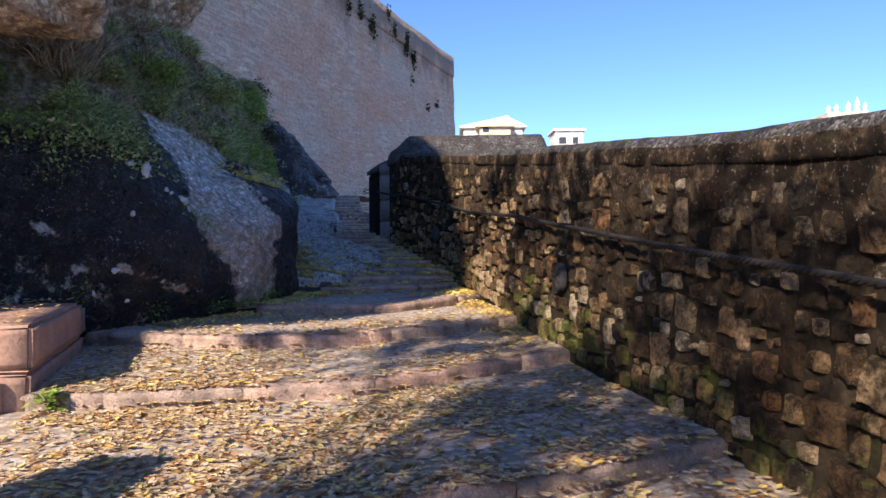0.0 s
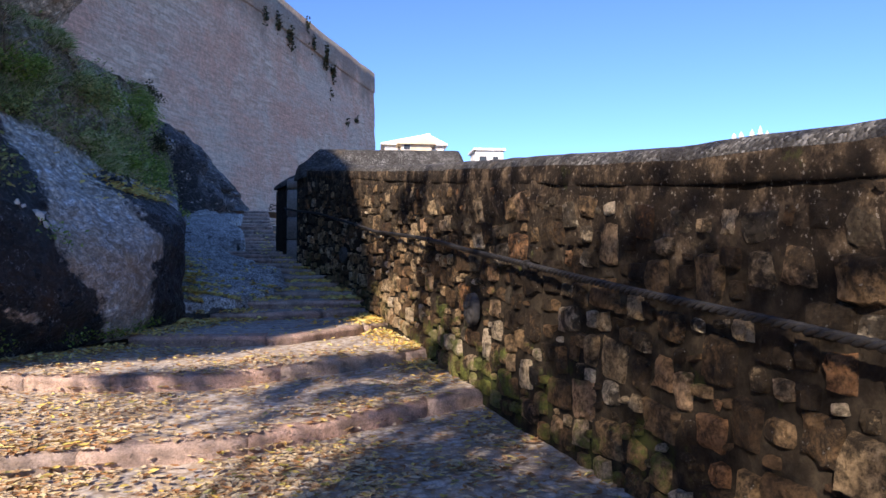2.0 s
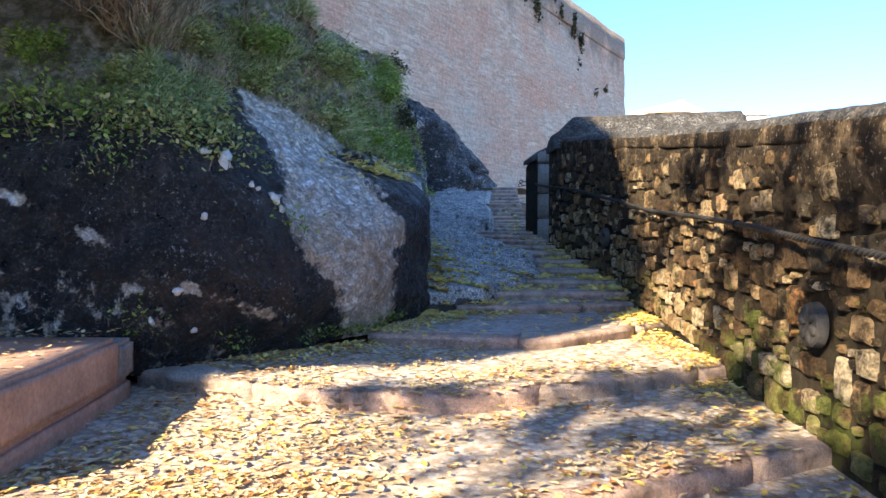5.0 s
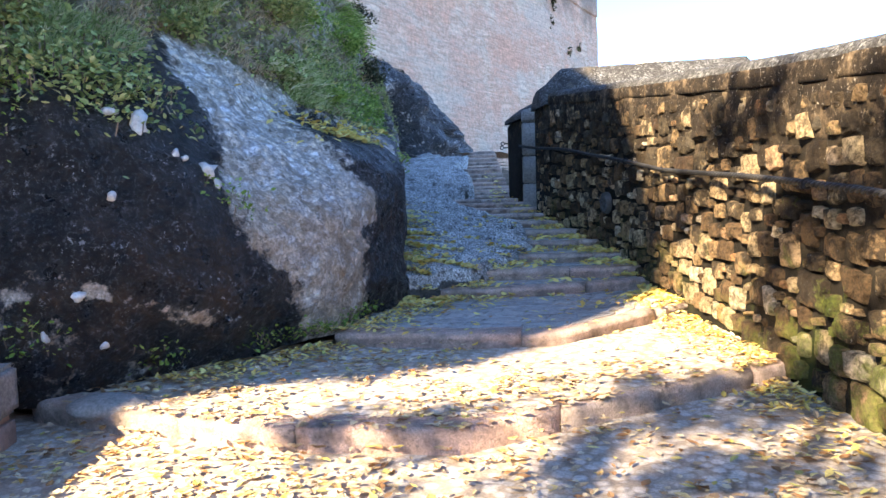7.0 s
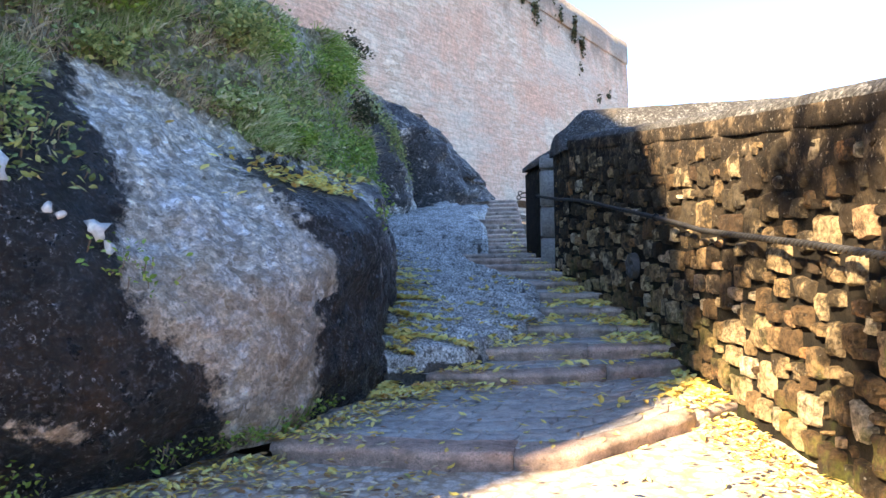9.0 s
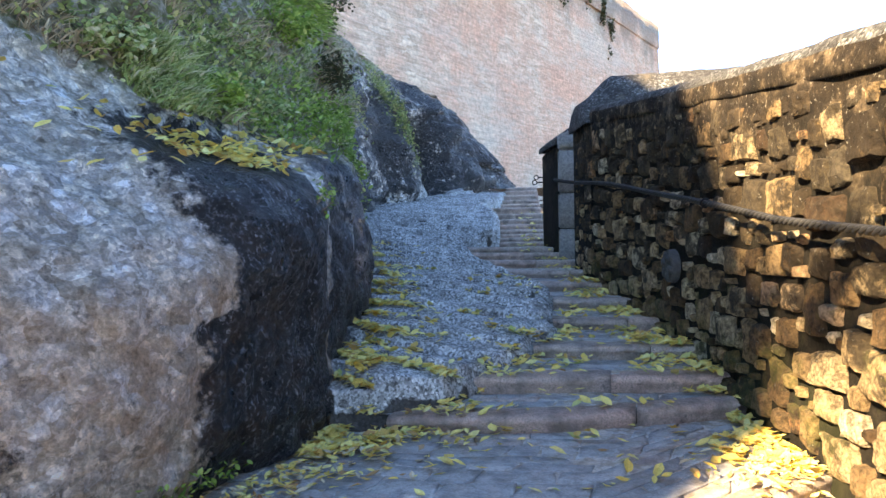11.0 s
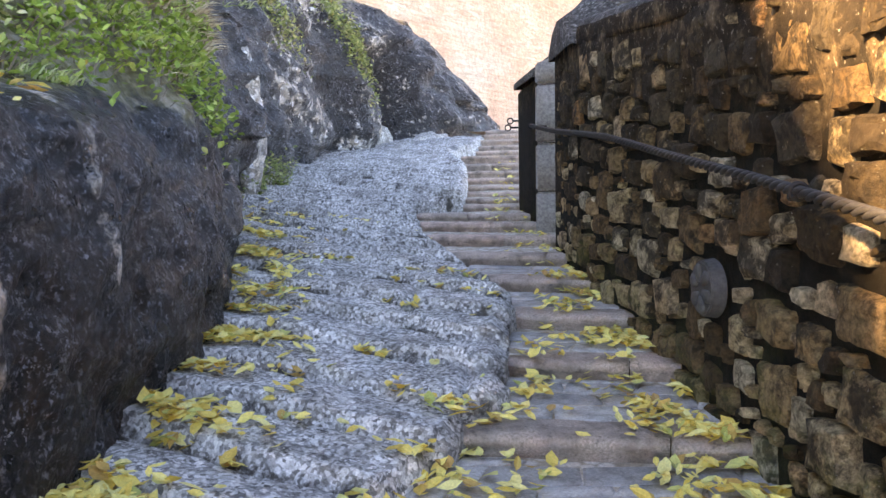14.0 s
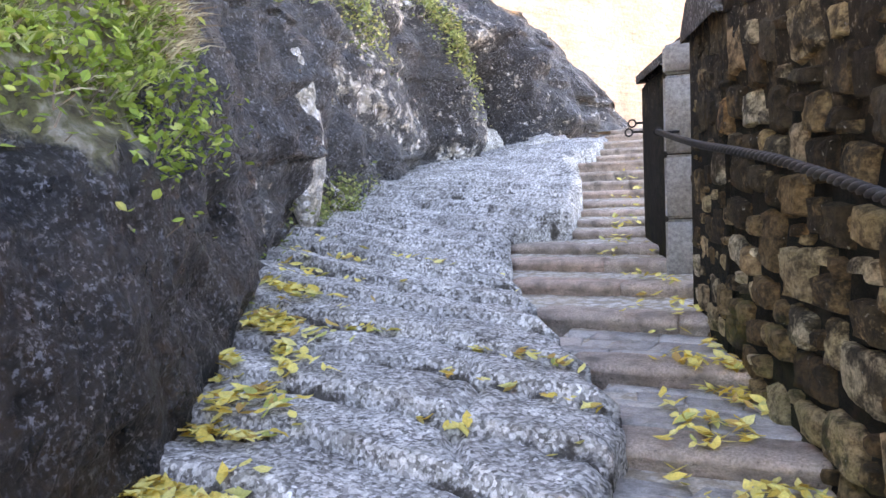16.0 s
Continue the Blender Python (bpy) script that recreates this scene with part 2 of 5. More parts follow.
def overhang_material():
    m = Nodes("sunlit_brown_rock", 0.9)
    pal = [(0.0, (0.36, 0.25, 0.16)), (0.4, (0.60, 0.43, 0.28)), (0.7, (0.70, 0.54, 0.38)), (1.0, (0.80, 0.68, 0.53))]
    col, h = conglomerate(m, 9.0, pal)
    col = m.mix(m.span(m.noise(2.0, 7, 0.7), 0.56, 0.68), col, (0.10, 0.075, 0.055))
    col = vary(m, col, 0.65, 1.3, 30)
    return m.done(col, m.calc("ADD", h, m.noise(14.0, 8, 0.7)), 0.8, 0.06)


def stone_material(name="rubble_stone", island=False):
    """Wall stones: buff to brown, each its own tone; black lichen crust high up, moss low down."""
    m = Nodes(name, 0.85)
    if island:
        rnd = m.geo.outputs["Random Per Island"]
    else:
        rnd = m.put("ShaderNodeObjectInfo").outputs["Random"]
    base = m.ramp(rnd, [(0.0, (0.07, 0.045, 0.028)), (0.25, (0.20, 0.135, 0.08)), (0.5, (0.36, 0.26, 0.155)), (0.70, (0.52, 0.43, 0.30)), (0.80, (0.38, 0.20, 0.10)), (0.90, (0.60, 0.52, 0.40)), (1.0, (0.66, 0.60, 0.50))])
    base = m.mix(m.span(m.noise(8.0, 6, 0.7), 0.35, 0.7), base, m.mix(0.55, base, (0.12, 0.085, 0.055)))
    base = m.mix(1.0, base, (1.06, 0.97, 0.84), "MULTIPLY")
    base = m.mix(m.span(m.noise(16.0, 8, 0.78), 0.47, 0.60, 0.0, 0.85), base, m.mix(0.8, base, (0.02, 0.015, 0.01)))
    base = vary(m, base, 0.5, 1.5, 45)
    x, y, z = m.xyz()
    up = m.calc("SUBTRACT", z, m.calc("MULTIPLY", y, 0.098))
    own = m.span(m.calc("FRACT", m.calc("MULTIPLY", rnd, 37.0)), 0.0, 1.0, -0.34, 0.34)
    crust = m.calc("ADD", m.calc("ADD", m.span(up, 0.0, 1.25, 0.30, 0.72), own), m.span(m.noise(6.0, 7, 0.72), 0.3, 0.7, -0.42, 0.42))
    tone = m.ramp(m.noise(22.0, 6, 0.7), [(0.35, (0.009, 0.007, 0.006)), (0.6, (0.04, 0.03, 0.021)), (0.78, (0.11, 0.085, 0.062))])
    spot = m.span(m.noise(48.0, 3, 0.5), 0.67, 0.72)
    tone = m.mix(m.calc("MULTIPLY", spot, 0.5), tone, (0.42, 0.40, 0.36))
    col = m.mix(m.calc("MULTIPLY", m.span(crust, 0.42, 0.62), 0.88), base, tone)
    low = m.calc("ADD", m.calc("ADD", m.span(up, 0.75, -0.25, 0.0, 0.55), m.calc("MULTIPLY", m.span(y, 9.8, 8.8, 0.0, 0.10), m.span(y, 5.0, 6.2))), m.span(m.noise(2.6, 6, 0.7), 0.3, 0.7, -0.5, 0.5))
    green = m.ramp(m.noise(30.0, 5, 0.7), [(0.3, (0.06, 0.066, 0.02)), (0.7, (0.27, 0.31, 0.06))])
    col = m.mix(m.calc("MULTIPLY", m.span(low, 0.46, 0.68), m.span(y, 8.6, 10.2, 0.75, 0.2)), col, green)
    hh = m.calc("ADD", m.noise(16.0, 9, 0.78), m.calc("MULTIPLY", m.noise(60.0, 5, 0.75), 0.6))
    return m.done(col, hh, 1.0, 0.05)


def mortar_material():
    m = Nodes("dark_mortar", 0.95)
    col = m.ramp(m.noise(11.0, 8, 0.72), [(0.3, (0.006, 0.005, 0.004)), (0.5, (0.014, 0.011, 0.008)), (0.68, (0.034, 0.026, 0.018)), (0.85, (0.09, 0.07, 0.05))])
    mx, my, mz = m.xyz()
    # the near joints' brighter look is put into the colour, fading along y
    near_mortar = m.ramp(m.noise(9.0, 8, 0.74), [(0.3, (0.014, 0.011, 0.008)), (0.5, (0.05, 0.038, 0.026)), (0.68, (0.12, 0.093, 0.062)), (0.85, (0.24, 0.19, 0.13))])
    col = m.mix(m.span(m.calc("ADD", my, m.span(m.noise(1.2, 5, 0.7), 0.3, 0.7, -1.5, 1.5)), 7.0, 9.5, 0.85, 0.0), col, near_mortar)
    # the top of the wall is plastered: tan render under a black-brown crust
    plaster = m.ramp(m.noise(5.0, 9, 0.74), [(0.34, (0.012, 0.009, 0.007)), (0.50, (0.035, 0.025, 0.017)), (0.62, (0.17, 0.12, 0.075)), (0.76, (0.42, 0.31, 0.19))])
    plaster = m.mix(m.calc("MULTIPLY", m.span(m.noise(40.0, 4, 0.6), 0.62, 0.68), 0.5), plaster, (0.46, 0.42, 0.36))
    px, py, pz = m.xyz()
    high = m.calc("ADD", m.calc("SUBTRACT", pz, m.calc("MULTIPLY", py, 0.098)), m.span(m.noise(3.0, 5, 0.7), 0.3, 0.7, -0.3, 0.3))
    col = m.mix(m.span(high, 0.98, 1.30), col, plaster)
    x, y, z = m.xyz()
    low = m.calc("ADD", m.span(m.calc("SUBTRACT", z, m.calc("MULTIPLY", y, 0.098)), 0.7, -0.3, 0.0, 0.5), m.span(m.noise(2.6, 6, 0.7), 0.3, 0.7, -0.5, 0.5))
    col = m.mix(m.calc("MULTIPLY", m.span(low, 0.42, 0.62), m.span(y, 8.6, 10.2, 0.8, 0.15)), col, (0.07, 0.085, 0.02))
    return m.done(col, m.noise(24.0, 8, 0.75), 0.9, 0.04)


def coping_material():
    m = Nodes("pebbly_concrete_coping", 0.8)
    v = m.cells(55.0)
    hue = m.put("ShaderNodeSeparateColor", Color=v.outputs["Color"]).outputs[0]
    col = m.ramp(hue, [(0.0, (0.028, 0.027, 0.026)), (0.5, (0.07, 0.068, 0.066)), (0.8, (0.13, 0.127, 0.124)), (1.0, (0.25, 0.243, 0.236))])
    col = m.mix(m.span(m.noise(4.0, 6, 0.7), 0.42, 0.6), col, m.mix(0.7, col, (0.03, 0.026, 0.024)))
    col = m.mix(m.calc("MULTIPLY", m.span(m.noise(1.3, 5, 0.7), 0.6, 0.7), 0.5), col, (0.20, 0.16, 0.11))
    return m.done(col, m.calc("MULTIPLY", v.outputs["Distance"], -1.0), 0.7, 0.018)


def step_material():
    m = Nodes("pink_grey_step_stone", 0.75)
    rnd = m.put("ShaderNodeObjectInfo").outputs["Random"]
    col = m.ramp(rnd, [(0.0, (0.48, 0.37, 0.31)), (0.5, (0.56, 0.41, 0.335)), (1.0, (0.62, 0.41, 0.325))])
    col = m.mix(m.span(m.noise(5.0, 7, 0.7), 0.45, 0.68), col, m.mix(0.75, col, (0.085, 0.075, 0.065)))
    col = m.mix(m.calc("MULTIPLY", m.span(m.noise(24.0, 6, 0.72), 0.56, 0.66), 0.6), col, (0.10, 0.085, 0.075))
    col = vary(m, col, 0.55, 1.4, 80)
    return m.done(col, m.calc("ADD", m.noise(35.0, 8, 0.75), m.calc("MULTIPLY", m.noise(9.0, 4), 0.8)), 0.9, 0.03, m.span(m.noise(7.0), 0.35, 0.65, 0.5, 0.85))


def tread_material():
    m = Nodes("earthy_cobbled_tread", 0.85)
    v = m.cells(15.0)
    hue = m.put("ShaderNodeSeparateColor", Color=v.outputs["Color"]).outputs[0]
    col = m.ramp(hue, [(0.0, (0.42, 0.375, 0.33)), (0.5, (0.55, 0.49, 0.43)), (1.0, (0.64, 0.58, 0.52))])
    gap = m.span(v.outputs["Distance"], 0.38, 0.66)
    col = m.mix(gap, col, (0.33, 0.26, 0.20))
    col = m.mix(m.span(m.noise(2.5, 6, 0.7), 0.45, 0.65, 0.0, 0.65), col, (0.50, 0.39, 0.29))
    col = vary(m, col, 0.65, 1.3, 60)
    hh = m.calc("ADD", m.calc("MULTIPLY", v.outputs["Distance"], -1.0), m.calc("MULTIPLY", m.noise(30.0, 6, 0.7), 0.6))
    return m.done(col, hh, 0.45, 0.012)


def paving_material():
    m = Nodes("blue_grey_paving", 0.55)
    rnd = m.put("ShaderNodeObjectInfo").outputs["Random"]
    col = m.ramp(rnd, [(0.0, (0.31, 0.285, 0.265)), (0.5, (0.41, 0.375, 0.345)), (0.85, (0.48, 0.44, 0.40)), (1.0, (0.48, 0.37, 0.31))])
    col = m.mix(m.span(m.noise(9.0, 6, 0.7), 0.45, 0.65, 0.0, 0.6), col, (0.085, 0.078, 0.068))
    col = vary(m, col, 0.7, 1.25, 70)
    return m.done(col, m.noise(26.0, 7, 0.7), 0.5, 0.015, m.span(m.noise(12.0), 0.35, 0.65, 0.35, 0.7))


def leaf_material(name, stops, thin=0.3):
    m = Nodes(name, 0.6)
    col = m.ramp(m.geo.outputs["Random Per Island"], stops)
    col = vary(m, col, 0.8, 1.2, 90)
    m.bsdf.inputs["Subsurface Weight"].default_value = 0.0
    tr = m.put("ShaderNodeBsdfTranslucent", Color=col)
    mixer = m.put("ShaderNodeMixShader", Fac=thin)
    out = m.nt.nodes["Material Output"]
    m.nt.links.new(m.bsdf.outputs[0], mixer.inputs[1])
    m.nt.links.new(tr.outputs[0], mixer.inputs[2])
    m.nt.links.new(mixer.outputs[0], out.inputs[0])
    return m.done(col)


def plain(name, col, rough=0.8, lo=0.75, hi=1.2, scale=12.0, bump=0.3, dist=0.01, metal=None):
    m = Nodes(name, rough)
    c = m.mix(m.span(m.noise(scale * 0.2, 6, 0.7), 0.4, 0.65), col, tuple(a * 0.72 for a in col))
    return m.done(vary(m, c, lo, hi, scale * 3), m.noise(scale * 2, 6, 0.7), bump, dist, None, metal)


def fort_material():
    m = Nodes("weathered_fort_masonry", 0.95)
    # courses run along the wall and level: stretch the cells lengthwise
    mp = m.put("ShaderNodeMapping", Scale=(0.45, 0.45, 1.9))
    m.nt.links.new(m.geo.outputs["Position"], mp.inputs["Vector"])
    v = m.cells(3.0, vector=mp.outputs[0])
    hue = m.put("ShaderNodeSeparateColor", Color=v.outputs["Color"]).outputs[0]
    col = m.ramp(hue, [(0.0, (0.56, 0.43, 0.32)), (0.5, (0.68, 0.54, 0.42)), (1.0, (0.76, 0.65, 0.52))])
    col = m.mix(m.span(m.noise(0.22, 6, 0.65), 0.40, 0.58), col, (0.68, 0.43, 0.31))
    col = m.mix(m.span(m.noise(0.16, 6, 0.7, mp.outputs[0]), 0.52, 0.64, 0.0, 0.6), col, (0.62, 0.57, 0.48))
    gap = m.span(m.cells(3.0, "DISTANCE_TO_EDGE", mp.outputs[0]).outputs["Distance"], 0.0, 0.09, 1.0, 0.0)
    holes = m.calc("MULTIPLY", gap, m.span(m.noise(1.6, 6, 0.65), 0.5, 0.64))
    streak = m.put("ShaderNodeMapping", Scale=(0.5, 0.5, 7.0))
    m.nt.links.new(m.geo.outputs["Position"], streak.inputs["Vector"])
    lines = m.noise(1.4, 7, 0.72, streak.outputs[0])
    col = m.mix(1.0, col, m.grey(m.span(lines, 0.3, 0.7, 0.72, 1.22)), "MULTIPLY")
    col = m.mix(m.calc("MULTIPLY", holes, 0.3), col, (0.22, 0.15, 0.10))
    x, y, z = m.xyz()
    top = m.calc("ADD", z, m.span(m.noise(0.5, 5), 0.3, 0.7, -1.6, 1.6))
    col = m.mix(m.span(top, 15.5, 17.6, 0.0, 0.7), col, (0.25, 0.21, 0.165))
    col = vary(m, col, 0.75, 1.22, 5)
    hh = m.calc("ADD", m.calc("SUBTRACT", m.noise(2.2, 8, 0.7), m.calc("MULTIPLY", holes, 0.3)), m.calc("MULTIPLY", lines, 0.8))
    return m.done(col, hh, 0.8, 0.16)


ROCK, RAMP, OVERHANG = rock_material(), ramp_material(), overhang_material()
STONE, STONE_JOINED, MORTAR, COPING = stone_material(), stone_material("rubble_stone_far", True), mortar_material(), coping_material()
STEP, TREAD, PAVING = step_material(), tread_material(), paving_material()
FORT = fort_material()
DRESSED = plain("pale_dressed_stone", (0.30, 0.275, 0.25), 0.8, 0.6, 1.35, 14, 0.5, 0.01)
RENDER_PINK = plain("pink_render", (0.50, 0.315, 0.235), 0.9, 0.75, 1.2, 10, 0.6, 0.012)
GREY_STONE = plain("grey_carved_stone", (0.075, 0.07, 0.068), 0.8, 0.75, 1.2, 16)
STEEL = plain("tarnished_steel", (0.055, 0.053, 0.054), 0.6, 0.6, 1.3, 30, 0.3, 0.003, 0.4)
IRON = plain("black_iron", (0.025, 0.022, 0.022), 0.6)
WHITE = plain("white_house_render", (0.80, 0.77, 0.72), 0.9, 0.9, 1.05, 2)
CREAM = plain("cream_church_stone", (0.72, 0.60, 0.44), 0.9, 0.85, 1.1, 2)
GLASS = plain("dark_window", (0.06, 0.07, 0.08), 0.2)
BARK = plain("grey_brown_bark", (0.14, 0.11, 0.085), 0.95, 0.6, 1.3, 14, 0.8, 0.03)
EARTH = plain("dry_earth", (0.17, 0.13, 0.09), 0.95, 0.7, 1.25, 4, 0.5, 0.05)
DRY_LEAF = leaf_material("dry_tan_leaf", [(0.0, (0.20, 0.10, 0.045)), (0.14, (0.46, 0.24, 0.10)), (0.3, (0.43, 0.30, 0.17)), (0.55, (0.60, 0.46, 0.28)), (0.85, (0.68, 0.57, 0.40)), (0.95, (0.68, 0.52, 0.13)), (1.0, (0.30, 0.31, 0.11))], 0.15)
YELLOW_LEAF = leaf_material("yellow_leaf", [(0.0, (0.50, 0.27, 0.10)), (0.15, (0.78, 0.52, 0.12)), (0.55, (0.88, 0.70, 0.22)), (0.88, (0.80, 0.68, 0.28)), (1.0, (0.42, 0.44, 0.13))], 0.2)
GRASS = leaf_material("grass_blade", [(0.0, (0.12, 0.16, 0.06)), (0.35, (0.32, 0.40, 0.15)), (0.7, (0.50, 0.54, 0.26)), (1.0, (0.70, 0.62, 0.44))], 0.35)
BUSH = leaf_material("bush_leaf", [(0.0, (0.12, 0.16, 0.06)), (0.5, (0.30, 0.35, 0.13)), (0.85, (0.46, 0.47, 0.20)), (1.0, (0.64, 0.54, 0.24))], 0.3)
FRESH = leaf_material("fresh_green_leaf", [(0.0, (0.11, 0.18, 0.035)), (0.5, (0.26, 0.37, 0.08)), (0.85, (0.40, 0.50, 0.13)), (1.0, (0.55, 0.55, 0.20))], 0.35)
STRAW = leaf_material("dry_straw", [(0.0, (0.22, 0.15, 0.10)), (0.6, (0.48, 0.38, 0.25)), (1.0, (0.66, 0.56, 0.40))], 0.2)
DEAD = leaf_material("dead_twig", [(0.0, (0.12, 0.09, 0.07)), (1.0, (0.24, 0.19, 0.15))], 0.0)

PALE = plain("pale_limestone", (0.68, 0.62, 0.57), 0.85, 0.75, 1.15, 14, 0.5, 0.01)
DARK_WEED = leaf_material("dark_dry_weed", [(0.0, (0.03, 0.035, 0.018)), (0.6, (0.07, 0.075, 0.035)), (1.0, (0.12, 0.10, 0.06))], 0.1)

# ---- plan ----
rng = random.Random(7)
WALL_Y = [-5, 3.5, 6.5, 9.6, 10.5, 12.7, 14.2, 15.7, 16.6]
WALL_X = [3.6, 1.9, 1.28, 0.70, 0.5, -0.08, -0.57, -1.12, -1.40]
BASE_Y = [-5, 3.5, 4.46, 6, 8.75, 11.2, 12.7, 14.15, 16, 17]
BASE_Z = [-0.3, 0.2, 0.26, 0.41, 0.54, 0.80, 0.83, 1.08, 1.22, 1.40]
COPE_Y = [-5, 3.35, 4.5, 6.0, 9.5, 12.5, 15.7, 17]
COPE_Z = [1.53, 1.90, 1.96, 2.10, 2.43, 2.75, 3.08, 3.2]


def wall_x(y):
    return float(np.interp(y, WALL_Y, WALL_X))


def base_z(y):
    return float(np.interp(y, BASE_Y, BASE_Z))


def cope_z(y):
    return float(np.interp(y, COPE_Y, COPE_Z))


# step edges: level of the edge, then its line in plan from the rock to the wall
EDGES = [
    (-0.07, [(-4.5, -2.0), (4.0, -2.0)]),
    (0.05, [(-4.5, 0.2), (4.0, 0.4)]),
    (0.17, [(-4.5, 1.6), (0.0, 1.9), (3.0, 3.0)]),
    (0.288, [(-4.5, 3.0), (-1.0, 3.2), (0.41, 3.76), (0.93, 4.04), (1.52, 4.41), (2.2, 4.9)]),
    (0.41, [(-4.5, 5.2), (-2.5, 5.3), (-1.5, 5.5), (-0.6, 5.8), (0.2, 6.45), (1.1, 7.25), (1.8, 7.9)]),
    (0.54, [(-4.5, 7.9), (-3.25, 7.58), (-2.1, 7.38), (-1.15, 7.42), (-0.3, 8.15), (0.85, 9.1), (1.5, 9.7)]),
    (0.648, [(-4.0, 9.4), (-2.5, 9.4), (-1.4, 9.37), (-0.7, 9.5), (-0.1, 10.35), (0.4, 11.0), (1.0, 11.7)]),
    (0.747, [(-3.5, 11.1), (-2.0, 11.22), (-1.35, 11.35), (-0.85, 11.5), (0.0, 11.98), (0.6, 12.3)]),
    (0.86, [(-3.5, 11.6), (-1.7, 11.88), (-1.15, 12.02), (-0.45, 12.2), (0.05, 12.33), (0.5, 12.4)]),
    (0.956, [(-3.5, 12.7), (-1.33, 12.76), (-0.83, 12.81), (0.4, 12.95)]),
    (1.057, [(-3.5, 13.6), (-1.2, 13.7), (0.2, 13.8)]),
    (1.159, [(-4.0, 14.45), (-1.3, 14.47), (0.0, 14.5)]),
    (1.255, [(-4.0, 15.3), (-1.6, 15.33), (0.0, 15.38)]),
    (1.35, [(-5.0, 16.2), (-2.23, 16.17), (-0.5, 16.1)]),
    (1.44, [(-5.0, 16.89), (-0.5, 16.89)]),
]
UPPER_RISE = (1.53, 1.60, 1.67, 1.725, 1.79, 1.865, 1.955, 2.065, 2.19, 2.34, 2.435, 2.55, 2.68, 2.815, 2.93)
for k, z in enumerate(UPPER_RISE):
    EDGES.append((z, [(-7.0, 17.44 + 0.6 * k), (0.0, 17.44 + 0.6 * k + 0.04 * (-1) ** k)]))
LEFT_Y = [-5, 4.6, 7.4, 8.3, 9.3, 10.2, 11.15, 11.55, 11.95, 12.44, 13.2, 13.8, 14.7, 15.76, 16.64, 17.4, 18.0, 18.35, 18.6, 19.2, 19.8, 20.4, 21.0, 21.6, 22.2, 22.8, 23.4, 24.6, 25.8]
LEFT_X = [-3.2, -3.0, -3.9, -3.6, -3.0, -2.75, -2.35, -1.72, -1.60, -1.42, -1.24, -1.35, -1.48, -2.15, -2.7, -3.0, -3.25, -3.12, -2.82, -2.93, -3.04, -3.19, -3.39, -3.63, -3.9, -3.9, -3.75, -3.92, -4.05]
RIGHT_Y = [16.6, 17.45, 18.7, 24.1, 26]
RIGHT_X = [-1.38, -1.66, -2.08, -3.05, -3.4]


def right_x(y):
    return wall_x(y) + 0.06 if y < 16.6 else float(np.interp(y, RIGHT_Y, RIGHT_X))


def left_x(y):
    return float(np.interp(y, LEFT_Y, LEFT_X))


def edge_y(k, x):
    pts = EDGES[k][1]
    return float(np.interp(x, [p[0] for p in pts], [p[1] for p in pts]))


def floor_z(x, y):
    z = -0.18
    for k in range(len(EDGES)):
        if y >= edge_y(k, x):
            z = EDGES[k][0]
    return z


# conglomerate ramp beside the stairs
FOOT_Y = [10.9, 11.4, 12.3, 12.9, 13.8, 14.6, 15.5, 17.4, 19, 22, 25.2, 27.5]
FOOT_X = [-2.45, -2.55, -2.8, -3.05, -3.3, -3.7, -4.2, -4.95, -5.4, -5.85, -5.85, -5.0]
FOOT_Z = [0.98, 1.02, 1.12, 1.2, 1.32, 1.46, 1.68, 1.95, 2.15, 2.45, 2.75, 2.9]
RIM_Z = [0.9, 0.93, 0.97, 1.04, 1.16, 1.27, 1.38, 1.60, 1.96, 2.42, 2.80, 2.9]


def crevice(x, y):
    """How deep in the gap at the foot of a worn ledge, 0 to 1."""
    s = (y + 0.045 * math.sin(x * 3.1) + 0.05 * noise.noise(Vector((x * 2, y * 2, 0)))) / 0.42
    f = s - math.floor(s)
    d = min(f, 1.0 - f) if f > 0.5 else f + 0.02
    along = min(max(0.45 + 1.3 * noise.noise(Vector((x * 1.9, math.floor(s + 0.5) * 5.3, 4))), 0), 1)
    return math.exp(-(d / 0.085) ** 2) * along


def ramp_z(x, y):
    xl, xr = float(np.interp(y, FOOT_Y, FOOT_X)), left_x(y)
    zl, zr = float(np.interp(y, FOOT_Y, FOOT_Z)), float(np.interp(y, FOOT_Y, RIM_Z))
    u = min(max((x - xl) / max(xr - xl, 0.05), -0.2), 1.0)
    z = zl + (zr - zl) * u
    # worn cuts across the ramp, like shallow steps
    s = (y + 0.045 * math.sin(x * 3.1) + 0.05 * noise.noise(Vector((x * 2, y * 2, 0)))) / 0.42
    f = s - math.floor(s)
    g = 0.075 + 0.06 * noise.noise(Vector((x * 1.3, math.floor(s) * 3.7, 1)))
    z += g * (1.0 - f if f > 0.06 else f / 0.06 * 1.0) - 0.04
    z -= crevice(x, y) * 0.075
    return z


def walk_z(x, y):
    if y > 11.25 and x < left_x(y) - 0.02:
        return ramp_z(x, y)
    return floor_z(x, y)


# ---- ground sheet ----
def ground_z(x, y):
    z = float(np.interp(y, [-900, -60, -5, 4, 9, 12, 16, 25, 32, 120, 200, 900], [-12, -6, -0.4, 0.05, 0.4, 0.55, 1.0, 2.35, 2.6, 9.5, 10, 10]))
    if x > 1.5 - 0.22 * (y - 5):
        z -= min(2.5, 0.6 * max(0.0, x - (1.5 - 0.22 * (y - 5)) - 0.4)) * (1.0 if y < 40 else max(0.0, 1 - (y - 40) / 40))
    return z - 0.12


